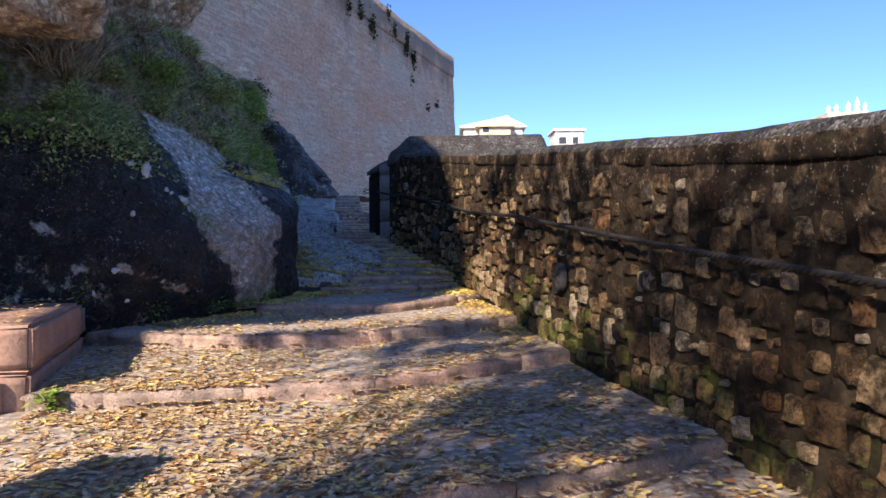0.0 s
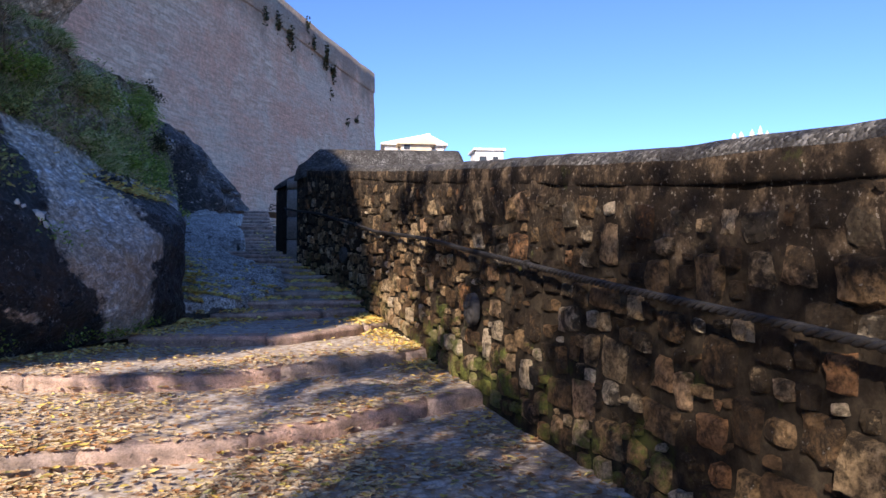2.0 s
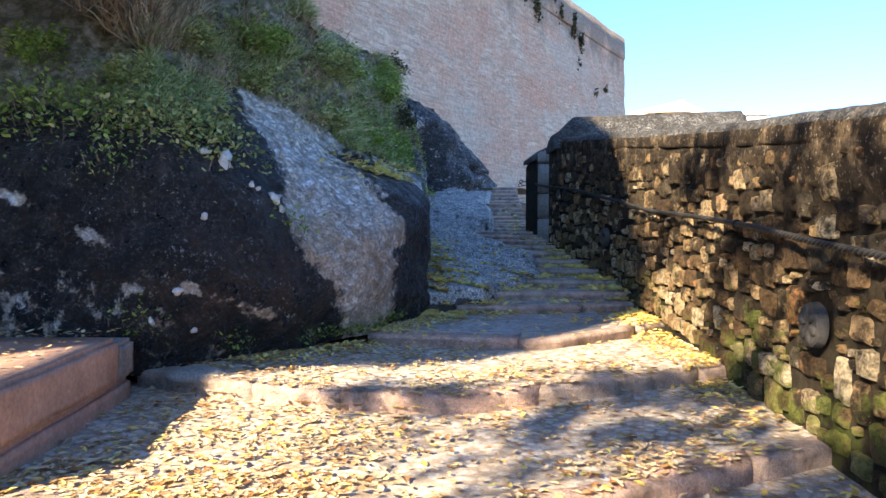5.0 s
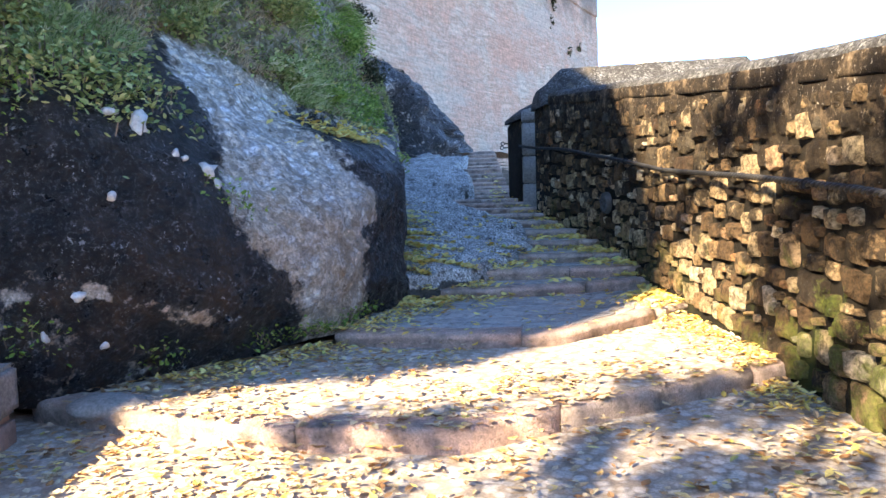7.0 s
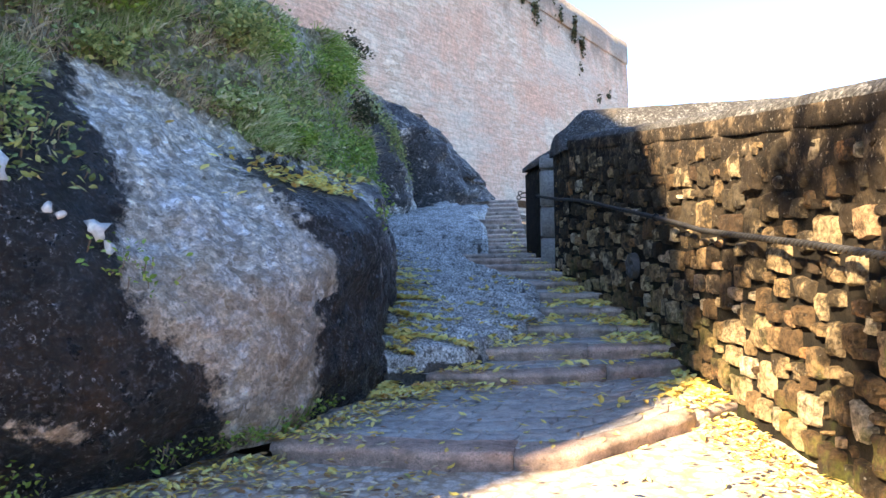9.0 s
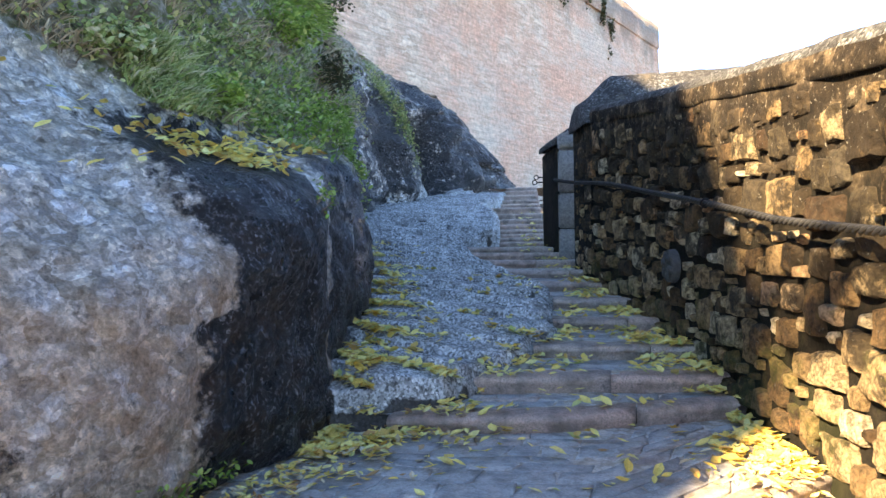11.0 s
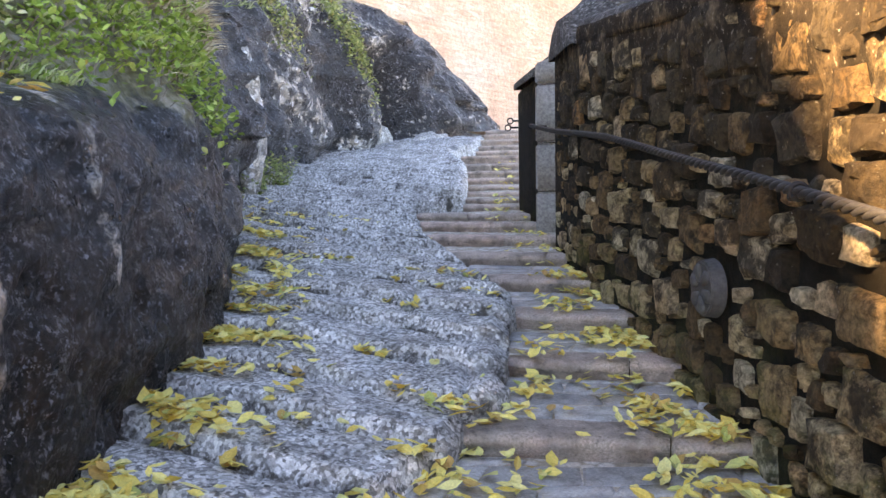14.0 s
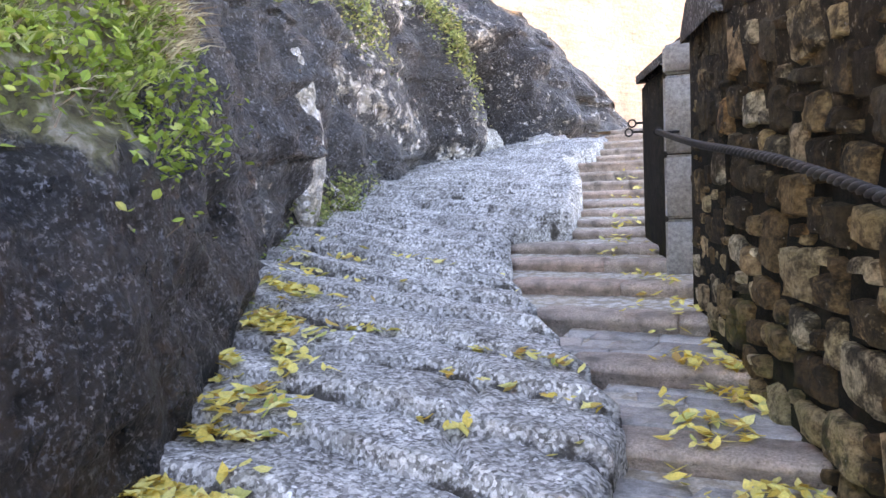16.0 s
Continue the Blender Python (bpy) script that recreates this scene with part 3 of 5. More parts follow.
xs = [-900, -300, -100, -50, -30, -20, -14, -10, -7, -5, -3.5, -2, -0.5, 1, 2, 3, 4, 6, 9, 13, 18, 25, 40, 70, 150, 400, 900]
ys = [-900, -300, -100, -40, -20, -10, -6, -3, 0, 3, 6, 9, 12, 15, 18, 21, 24, 27, 31, 40, 55, 75, 100, 130, 170, 300, 900]
link_mesh("ground", [(x, y, ground_z(x, y)) for x in xs for y in ys], [tuple(reversed(f)) for f in grid_faces(len(xs), len(ys))], EARTH)
tagged(bpy.data.objects["ground"], "dry earth hillside under and around the stairway", "ground", kind="structure")

# ---- wall of rubble beside the stairs ----
wall = holder("wall_east", "rough rubble retaining wall with dark mortar and rounded coping", "wall", "structure")
wy = [-5 + 0.07 * i for i in range(int(21.6 / 0.07) + 1)]
verts, nv = [], 30
for y in wy:
    zb, zt, x = base_z(y) - 0.35, cope_z(y) + 0.02, wall_x(y)
    for j in range(nv):
        z = zb + (zt - zb) * j / (nv - 1)
        d = 0.028 * fbm((x, y, z), 3.0) + 0.012 * fbm((x, y, z), 11.0)
        render_coat = min(max((z - cope_z(y) + 0.42) / 0.22, 0.0), 1.0)
        coat = render_coat + 0.35 * (1 - render_coat) * min(max((8.5 - y) / 2, 0), 1)
        verts.append((x + 0.036 - 0.042 * coat + (0.4 + 0.2 * render_coat) * d, y, z))
    verts.append((x + 0.55, y, zt))
    verts.append((x + 0.62, y, zb - 1.0))
link_mesh("wall_core", verts, grid_faces(len(wy), nv + 2) + [tuple(range(nv + 2)), tuple(reversed(range((len(wy) - 1) * (nv + 2), len(wy) * (nv + 2))))], MORTAR, wall)


def coping(parent, line, widths, profile, mat, jitter=0.012, name="coping", face=None, face_rows=0):
    """A coping swept along line (points with a level); profile: (across, up) pairs."""
    verts = []
    for i, (x, y, z) in enumerate(line):
        a, b = Vector(line[max(i - 1, 0)]), Vector(line[min(i + 1, len(line) - 1)])
        t = (b - a)
        n = Vector((t.y, -t.x, 0)).normalized()
        for u, v in profile:
            p = Vector((x, y, z)) + n * (u * widths) + Vector((0, 0, v))
            p += Vector((0, 0, jitter * fbm(p, 2.5))) - n * jitter * fbm(p + Vector((9, 0, 0)), 3.0)
            verts.append(p)
    n = len(profile)
    f = grid_faces(len(line), n) + [tuple(range(n)), tuple(reversed(range((len(line) - 1) * n, len(line) * n)))]
    ob = link_mesh(name, verts, f, mat, parent)
    if face is not None:
        # the lowest rows carry on the plaster of the wall's face
        ob.data.materials.append(face)
        rows = (len(line) - 1) * (n - 1)
        ob.data.polygons.foreach_set("material_index", [1 if i < rows and i % (n - 1) < face_rows else 0 for i in range(len(f))])
    return ob


ROUND = [(0.02, 0.0), (-0.02, 0.0), (-0.028, 0.04), (-0.026, 0.085), (-0.012, 0.13), (0.03, 0.17), (0.10, 0.20), (0.22, 0.215), (0.5, 0.22), (0.8, 0.20), (0.98, 0.12), (1.0, 0.0)]
line = [(wall_x(y), y, cope_z(y) - 0.01) for y in [-5 + 0.15 * i for i in range(int(20.7 / 0.15) + 1)]]
coping(wall, line, 0.55, ROUND, COPING, 0.012, "coping", MORTAR, 4)


ROSETTES = [(7.42, 1.11, 0.29), (13.28, 1.553, 0.28)]


def lay_rubble(y0, y1, r):
    """Roughly squared stones of many sizes, packed with wide joints: (y, z, width, height) and the outline of each."""
    taken = np.zeros((6000, 4))
    n = 0
    for y, z, dia in ROSETTES:
        taken[n] = (y, z - base_z(y), dia + 0.04, dia + 0.04)
        n += 1
    out = []
    sizes = (((0.20, 0.30), (0.16, 0.24), 260), ((0.13, 0.21), (0.12, 0.19), 3600), ((0.09, 0.15), (0.09, 0.16), 9000), ((0.06, 0.11), (0.055, 0.11), 12000), ((0.04, 0.07), (0.035, 0.06), 7000))
    for ws, hs, tries in sizes:
        for _ in range(tries):
            w, h = r.uniform(*ws), r.uniform(*hs)
            if r.random() < 0.22:
                w, h = h * 0.85, w * 0.95
            y = r.uniform(y0, y1)
            room = cope_z(y) - base_z(y)
            u = r.uniform(-0.08, room - h / 2 - 0.03)
            # loosely coursed
            u = 0.55 * u + 0.45 * (0.17 * round(u / 0.17) + 0.02 * math.sin(y * 1.7))
            if u + h / 2 > room - 0.03:
                continue
            gap = r.uniform(0.006, 0.028)
            t = taken[:n]
            if n and np.any((np.abs(t[:, 0] - y) < (t[:, 2] + w) / 2 + gap) & (np.abs(t[:, 1] - u) < (t[:, 3] + h) / 2 + gap)):
                continue
            if u > room - 0.34 and r.random() < 0.4:
                continue
            if n < len(taken):
                taken[n] = (y, u, w, h)
                n += 1
            z = base_z(y) + u
            a, b = w / 2, h / 2
            ca, cb = min(a, 0.05) * r.uniform(0.08, 0.42), min(b, 0.05) * r.uniform(0.08, 0.42)
            ring = [(-a + ca, -b), (0, -b), (a - ca, -b), (a, -b + cb), (a, 0), (a, b - cb), (a - ca, b), (0, b), (-a + ca, b), (-a, b - cb), (-a, 0), (-a, -b + cb)]
            g, k = radians(r.uniform(-9, 9)), r.uniform(-0.16, 0.16)
            wob = 0.10 * min(a, b)
            poly = []
            for p, q in ring:
                p, q = p * (1 + k * q / b) + r.uniform(-wob, wob), q + r.uniform(-wob, wob)
                poly.append((y + p * math.cos(g) - q * math.sin(g), z + p * math.sin(g) + q * math.cos(g)))
            out.append(((y, z, w, h), poly))
    return out


def stone_mesh(poly, r):
    """A broken-faced stone on that outline: back, worn shoulder and an uneven face."""
    ring = []
    for i, p in enumerate(poly):
        q = poly[(i + 1) % len(poly)]
        L = math.hypot(q[0] - p[0], q[1] - p[1])
        if L < 0.018:
            continue
        ring.append((p[0], p[1]))
        if L > 0.075:
            k = r.uniform(0.35, 0.65)
            ring.append((p[0] + (q[0] - p[0]) * k + r.uniform(-0.010, 0.010), p[1] + (q[1] - p[1]) * k + r.uniform(-0.010, 0.010)))
    if len(ring) < 4:
        ring = list(poly)
    n = len(ring)
    cy, cz = sum(p[0] for p in ring) / n, sum(p[1] for p in ring) / n
    size = max(abs(p[0] - cy) + abs(p[1] - cz) for p in ring)
    gap = 0.0
    d = r.uniform(-0.012, 0.020)
    ty, tz = r.uniform(-0.10, 0.10), r.uniform(-0.10, 0.10)
    v = []
    for depth, scale, rough in ((0.09, 1.0 - gap, 0.0), (0.014, 1.0 - gap * 1.2, 0.006), (-d - 0.008, 0.93 - gap, 0.008), (-d - 0.016, 0.48, 0.010)):
        for k, (py, pz) in enumerate(ring):
            if scale < 0.5 and k % 2:
                continue
            sc = scale * (1 - (r.uniform(0, 0.12) if 0.6 < scale < 0.95 else 0))
            yy, zz = cy + (py - cy) * sc, cz + (pz - cz) * sc
            tilt = (ty * (yy - cy) + tz * (zz - cz)) if depth < 0.02 else 0.0
            v.append((wall_x(yy) + depth + tilt + r.uniform(-rough, rough), yy, zz))
    f = []
    for g in (0, 1):
        f += [(g * n + k, g * n + (k + 1) % n, (g + 1) * n + (k + 1) % n, (g + 1) * n + k) for k in range(n)]
    m = (n + 1) // 2
    b, c = 2 * n, 3 * n
    for k in range(n):
        i = k // 2
        j = (k + 1) % n
        if k % 2 == 0:
            f.append((b + k, b + j, c + i) if j or n % 2 == 0 else (b + k, b + j, c, c + i))
        else:
            f.append((b + k, b + j, c + (i + 1) % m, c + i))
    f.append(tuple(c + i for i in range(m)))
    return v, [tuple(reversed(q)) for q in f]


sr = random.Random(21)
fitted = lay_rubble(-3.0, 16.45, sr)
near = [s for s, poly in fitted if 9.0 < s[0] < 13.6]
near.sort(key=lambda s: s[1] - 0.098 * s[0])
picked = set(id(s) for s in near[:300])
WALL_STONES = [(s, stone_mesh(poly, sr)) for s, poly in fitted]
jv, jf = [], []
for s, (v, f) in WALL_STONES:
    if id(s) in picked:
        continue
    b = len(jv)
    jv += v
    jf += [tuple(b + i for i in q) for q in f]
tagged(link_mesh("rubble_stones", jv, jf, STONE_JOINED, wall, smooth=False), "rough buff and brown wall stones", kind="stuff")

# ---- upper parapets at the bend ----
up_wall = holder("wall_landing", "dark rendered parapet pier with pebbly hipped coping", "wall", "structure")
c0, c1 = Vector((-1.12, 15.72, 0)), Vector((-1.42, 16.62, 0))
ax = Vector((0.99, 0.14, 0))


def prism(pts, z0s, z1s, mat, parent, name, label=""):
    """An upright block over a plan polygon, with its own top level at each corner."""
    bm = bmesh.new()
    lo = [bm.verts.new((p[0], p[1], a)) for p, a in zip(pts, z0s)]
    hi = [bm.verts.new((p[0], p[1], b)) for p, b in zip(pts, z1s)]
    bm.faces.new(lo)
    bm.faces.new(hi)
    for i in range(len(pts)):
        j = (i + 1) % len(pts)
        bm.faces.new((lo[i], lo[j], hi[j], hi[i]))
    bmesh.ops.bevel(bm, geom=bm.edges[:], offset=0.02, segments=2, affect="EDGES")
    bmesh.ops.subdivide_edges(bm, edges=bm.edges[:], cuts=1)
    return part(name, bm, mat, parent, label, True)


e0, e1 = c0 + ax * 3.3, c1 + ax * 3.2
prism([c0, e0, e1, c1], [0.6] * 4, [3.12, 3.30, 3.35, 3.2], MORTAR, up_wall, "pier_body")
# hipped coping: its long side slopes towards the lower flight
hv = []
steps_n = 36
for i in range(steps_n + 1):
    u = i / steps_n
    a = c0.lerp(e0, u) + Vector((-0.0, -0.05, 0))
    b = c1.lerp(e1, u) + Vector((0, 0.05, 0))
    endf = min(1.0, u * 3.3 / 0.34)
    for w, hgt in ((0.0, 0.0), (0.0, 0.05), (0.12, 0.2), (0.28, 0.40), (0.42, 0.50), (0.58, 0.52), (0.8, 0.40), (1.0, 0.1), (1.0, 0.0)):
        p = a.lerp(b, w)
        z = 3.08 + 0.08 * u + 1.2 * hgt * (0.45 + 0.55 * endf) + 0.012 * fbm((p.x, p.y, hgt), 4)
        if u == 0:
            p = p - ax * 0.06
        hv.append((p.x, p.y, z))
link_mesh("coping", hv, grid_faces(steps_n + 1, 9) + [tuple(range(9)), tuple(reversed(range(steps_n * 9, steps_n * 9 + 9)))], COPING, up_wall)

pier = holder("wall_upper", "short parapet with pale dressed stone end and gabled coping", "wall", "structure")
q0, q1 = Vector((-1.70, 17.45, 0)), Vector((-2.12, 18.7, 0))
prism([q0 + Vector((0.02, 0.03, 0)), q0 + Vector((0.7, 0.1, 0)), q1 + Vector((0.7, 0.1, 0)), q1], [1.0] * 4, [3.06, 3.3, 3.3, 3.02], MORTAR, pier, "pier_body")
zlev = 1.25
for hgt in (0.62, 0.50, 0.60, 0.22):
    prism([q0 + Vector((-0.02, -0.04, 0)), q0 + Vector((0.68, 0.0, 0)), q0 + Vector((0.68, 0.10, 0)), q0 + Vector((-0.01, 0.10, 0))],
          [zlev + 0.004] * 4, [zlev + hgt - 0.006, zlev + hgt + (0.2 if hgt == 0.22 else -0.006), zlev + hgt + (0.2 if hgt == 0.22 else -0.006), zlev + hgt - 0.006], DRESSED, pier, "quoin_block")
    zlev += hgt
cv = []
for i in range(9):
    u = i / 8
    a, b = q0.lerp(q1, u) + Vector((-0.05, 0, 0)), (q0 + Vector((0.74, 0.1, 0))).lerp(q1 + Vector((0.74, 0.1, 0)), u)
    for w, hgt in ((0.0, 0.0), (0.0, 0.07), (0.16, 0.17), (0.4, 0.30), (0.6, 0.30), (0.9, 0.14), (1.0, 0.0)):
        p = a.lerp(b, w)
        cv.append((p.x, p.y, 3.05 + hgt + 0.01 * fbm((p.x, p.y, 1), 5)))
link_mesh("coping", cv, grid_faces(9, 7) + [tuple(range(7)), tuple(reversed(range(56, 63)))], COPING, pier)

# ---- stairs ----
stairs = holder("stairs", "long shallow stairway of worn pinkish stone edges and cobbled treads", "stairs", "structure")


def tread_sheet(k):
    zk = EDGES[k][0]
    last = k == len(EDGES) - 1
    ymid = edge_y(k, -1.5)
    x0 = (left_x(ymid) if ymid > 11.5 else left_x(ymid) - 1.2) - (0.25 if ymid < 16 else 0.5)
    ynx = ymid + 4.0 if last else max(edge_y(k + 1, -1.5), ymid)
    x1 = max(right_x(edge_y(k, 0.5 if ymid < 12 else -1.0)), right_x(ymid)) + 0.25
    nu, nvv = max(int((x1 - x0) / 0.09), 8), max(int((ynx - ymid) / 0.09), 5)
    v = []
    for i in range(nu + 1):
        x = x0 + (x1 - x0) * i / nu
        ya = edge_y(k, x) + 0.1
        yb = (ya + 5.0) if last else edge_y(k + 1, x) + 0.12
        for j in range(nvv + 1):
            y = ya + (yb - ya) * j / nvv
            v.append((x, y, zk - 0.008 + 0.014 * fbm((x, y, zk), 1.6) + 0.006 * fbm((x, y, zk), 9.0)))
    link_mesh("tread", v, [tuple(reversed(f)) for f in grid_faces(nu + 1, nvv + 1)], TREAD, stairs)


def step_stone(k, xa, xb, r):
    """One edge stone of a step, with a worn, rounded nose."""
    zk = EDGES[k][0]
    drop = 0.2
    under = 0.26 if k > 5 else 0.06   # the upper treads overhang their risers
    n = max(4, int((xb - xa) / 0.11))
    depth = r.uniform(0.2, 0.27)
    dz, dy = r.uniform(-0.008, 0.008), r.uniform(-0.015, 0.015)
    prof = [(depth, 0.0), (depth * 0.5, 0.004), (0.05, 0.003), (0.016, -0.005), (0.004, -0.018), (0.0, -0.042), (0.05 * under, -0.058), (0.13 * under, -0.10), (0.15 * under, -drop)]
    v = []
    for i in range(n + 1):
        x = xa + (xb - xa) * i / n
        tight = 0.006 if i in (0, n) else 0.0
        y = edge_y(k, x) + dy
        for j, (a, b) in enumerate(prof):
            wear = 0.007 * fbm((x, y, zk + j * 0.05), 3.5) + 0.005 * fbm((x, y, j * 0.1), 12.0)
            v.append((x + (0.004 if i == 0 else -0.004 if i == n else 0), y + a + wear + tight, zk + dz + b + wear * 0.7 - tight))
    m = len(prof)
    link_mesh("step_stone", v, grid_faces(n + 1, m) + [tuple(range(m)), tuple(reversed(range(n * m, n * m + m)))], STEP, stairs)


pr = random.Random(5)
for k in range(len(EDGES)):
    tread_sheet(k)
    x = left_x(edge_y(k, -2.0 if k < 9 else -1.6)) - 0.05
    if k == 6:
        x = -2.52
    if k == 7:
        x = -2.02
    if k == 8:
        x = -1.72
    end = right_x(edge_y(k, 1.0 if k < 6 else 0.3 if k < 8 else -0.5)) + 0.05
    while x < end - 0.02:
        w = pr.uniform(0.7, 1.5) if k < 13 else pr.uniform(0.6, 1.0)
        if end - (x + w) < 0.3:
            w = end - x
        step_stone(k, x, x + w, pr)
        x += w

def tube(name, pts, radius, mat, parent=None, sides=8, label="", cyclic=False):
    """A round bar along points."""
    v = []
    for i, p in enumerate(pts):
        p = Vector(p)
        a, b = Vector(pts[max(i - 1, 0)]), Vector(pts[min(i + 1, len(pts) - 1)])
        t = (b - a).normalized()
        n = t.cross(Vector((0.13, 0.21, 0.97))).normalized()
        w = t.cross(n)
        rr = radius[i] if isinstance(radius, (list, tuple)) else radius
        for s in range(sides):
            g = 2 * math.pi * s / sides
            v.append(p + (n * math.cos(g) + w * math.sin(g)) * rr)
    f = [(i * sides + s, i * sides + (s + 1) % sides, (i + 1) * sides + (s + 1) % sides, (i + 1) * sides + s) for i in range(len(pts) - 1) for s in range(sides)]
    f += [tuple(reversed(range(sides))), tuple(range((len(pts) - 1) * sides, len(pts) * sides))]
    return link_mesh(name, v, f, mat, parent, label)


# iron eyes at the far end of the upper parapet
eyes = holder("iron_eyebolts", "black iron eyebolts at the far end of the parapet", "eyebolt")
for dy, dz in ((0.0, 0.0), (0.16, 0.09)):
    c = Vector((-2.20, 18.62 + dy, 2.60 + dz))
    tube("shank", [c, c + Vector((0.14, 0.0, 0.0))], 0.012, IRON, eyes)
    tube("ring", [c + Vector((-0.03 + math.cos(a) * 0.035, 0.0, math.sin(a) * 0.035)) for a in [i * math.pi / 6 for i in range(13)]], 0.009, IRON, eyes)

# ---- rock face: foot line in plan, then outlines at stations (inset, level) ----
# each row: x, y of the foot, then pairs (inset, z) going up; insets are measured to the inside of the rock
ROCK_ROWS = [
    (-9.0, 6.3, [(0.0, 0.3), (-0.1, 1.0), (-0.1, 1.8), (0.1, 2.5), (0.3, 2.8), (0.6, 3.1), (0.9, 3.5), (1.2, 4.2)]),
    (-6.5, 6.9, [(0.0, 0.4), (-0.15, 1.0), (-0.12, 1.8), (0.1, 2.4), (0.3, 2.7), (0.6, 3.0), (0.9, 3.5), (1.2, 4.2)]),
    (-4.9, 7.4, [(0.0, 0.45), (-0.12, 1.0), (-0.08, 1.7), (0.1, 2.3), (0.3, 2.65), (0.6, 2.95), (1.0, 3.5), (1.3, 4.2)]),
    (-3.9, 7.8, [(0.0, 0.5), (-0.15, 1.1), (-0.1, 1.7), (0.02, 2.3), (0.2, 2.6), (0.6, 2.9), (1.1, 3.5), (1.5, 4.3)]),
    (-3.4, 8.3, [(0.0, 0.55), (-0.22, 1.1), (-0.1, 1.7), (0.08, 2.25), (0.35, 2.6), (0.8, 2.95), (1.3, 3.6), (1.7, 4.4)]),
    (-2.95, 8.95, [(0.0, 0.58), (-0.12, 0.95), (-0.12, 1.4), (0.25, 1.95), (0.65, 2.45), (1.0, 2.85), (1.5, 3.5), (1.9, 4.4)]),
    (-2.62, 9.5, [(0.0, 0.62), (-0.08, 0.95), (-0.12, 1.35), (0.05, 1.75), (0.45, 2.2), (0.95, 2.68), (1.4, 3.4), (1.8, 4.5)]),
    (-2.42, 10.2, [(0.0, 0.66), (-0.08, 1.0), (-0.1, 1.4), (-0.02, 1.85), (0.25, 2.22), (0.85, 2.55), (1.25, 3.3), (1.65, 4.5)]),
    (-2.30, 10.9, [(0.0, 0.70), (-0.02, 1.0), (0.0, 1.5), (0.05, 1.95), (0.25, 2.2), (0.75, 2.45), (1.1, 3.2), (1.55, 4.4)]),
    (-2.45, 11.5, [(0.0, 0.75), (0.02, 1.2), (0.05, 1.7), (0.1, 2.15), (0.22, 2.33), (0.6, 2.5), (0.95, 3.15), (1.45, 4.3)]),
    (-2.68, 12.3, [(0.0, 0.9), (0.0, 1.35), (0.0, 1.8), (0.06, 2.2), (0.2, 2.42), (0.5, 2.6), (0.8, 3.2), (1.2, 4.3)]),
    (-2.95, 13.1, [(0.0, 1.0), (-0.02, 1.4), (0.0, 1.8), (0.08, 2.2), (0.2, 2.5), (0.35, 2.8), (0.6, 3.3), (0.9, 4.3)]),
    (-3.25, 13.9, [(0.0, 1.1), (-0.02, 1.5), (0.0, 1.9), (0.03, 2.3), (0.1, 2.6), (0.2, 2.95), (0.35, 3.4), (0.6, 4.4)]),
    (-3.75, 14.8, [(0.0, 1.3), (-0.02, 1.7), (0.0, 2.1), (0.03, 2.5), (0.06, 2.9), (0.1, 3.3), (0.25, 3.8), (0.5, 4.6)]),
    (-4.35, 15.8, [(0.0, 1.5), (-0.04, 1.9), (-0.04, 2.3), (0.0, 2.7), (0.04, 3.1), (0.1, 3.5), (0.25, 4.1), (0.5, 5.0)]),
    (-4.85, 17.2, [(0.0, 1.8), (-0.05, 2.1), (-0.08, 2.5), (0.0, 3.0), (0.1, 3.4), (0.2, 3.9), (0.4, 4.5), (0.7, 5.4)]),
    (-5.40, 19.0, [(0.0, 2.0), (-0.05, 2.4), (-0.08, 2.8), (0.02, 3.3), (0.15, 3.8), (0.3, 4.3), (0.6, 5.0), (1.0, 5.8)]),
    (-5.85, 22.0, [(0.0, 2.3), (-0.1, 2.7), (-0.05, 3.2), (0.1, 3.8), (0.25, 4.4), (0.45, 4.9), (0.8, 5.5), (1.3, 6.3)]),
    (-5.95, 23.5, [(0.0, 2.4), (-0.15, 2.8), (-0.15, 3.3), (0.0, 3.9), (0.15, 4.5), (0.35, 5.0), (0.8, 5.5), (1.4, 6.3)]),
    (-5.80, 24.3, [(0.1, 2.5), (1.5, 2.75), (1.9, 3.2), (1.9, 3.7), (1.4, 4.3), (0.7, 4.9), (1.0, 5.5), (1.6, 6.3)]),
    (-5.62, 25.2, [(0.1, 2.55), (0.9, 2.9), (1.2, 3.4), (1.1, 4.0), (0.8, 4.5), (0.6, 5.0), (1.1, 5.5), (1.8, 6.3)]),
    (-5.45, 26.0, [(0.0, 2.6), (-0.1, 3.0), (-0.15, 3.5), (0.1, 4.2), (0.5, 4.9), (0.9, 5.5), (1.4, 5.9), (2.2, 6.3)]),
    (-4.75, 28.5, [(0.0, 2.6), (0.0, 2.9), (0.1, 3.3), (0.4, 3.9), (0.8, 4.5), (1.3, 5.1), (1.9, 5.7), (2.8, 6.2)]),
    (-4.15, 31.0, [(0.0, 2.5), (0.05, 2.6), (0.2, 2.8), (0.5, 3.1), (0.9, 3.6), (1.5, 4.2), (2.2, 4.8), (3.2, 5.3)]),
]
ARC = [0.0]
for a, b in zip(ROCK_ROWS, ROCK_ROWS[1:]):
    ARC.append(ARC[-1] + math.hypot(b[0] - a[0], b[1] - a[1]))
FOOTS = [(r[0], r[1]) for r in ROCK_ROWS]
PROFILES = [[c for p in r[2] for c in p] for r in ROCK_ROWS]


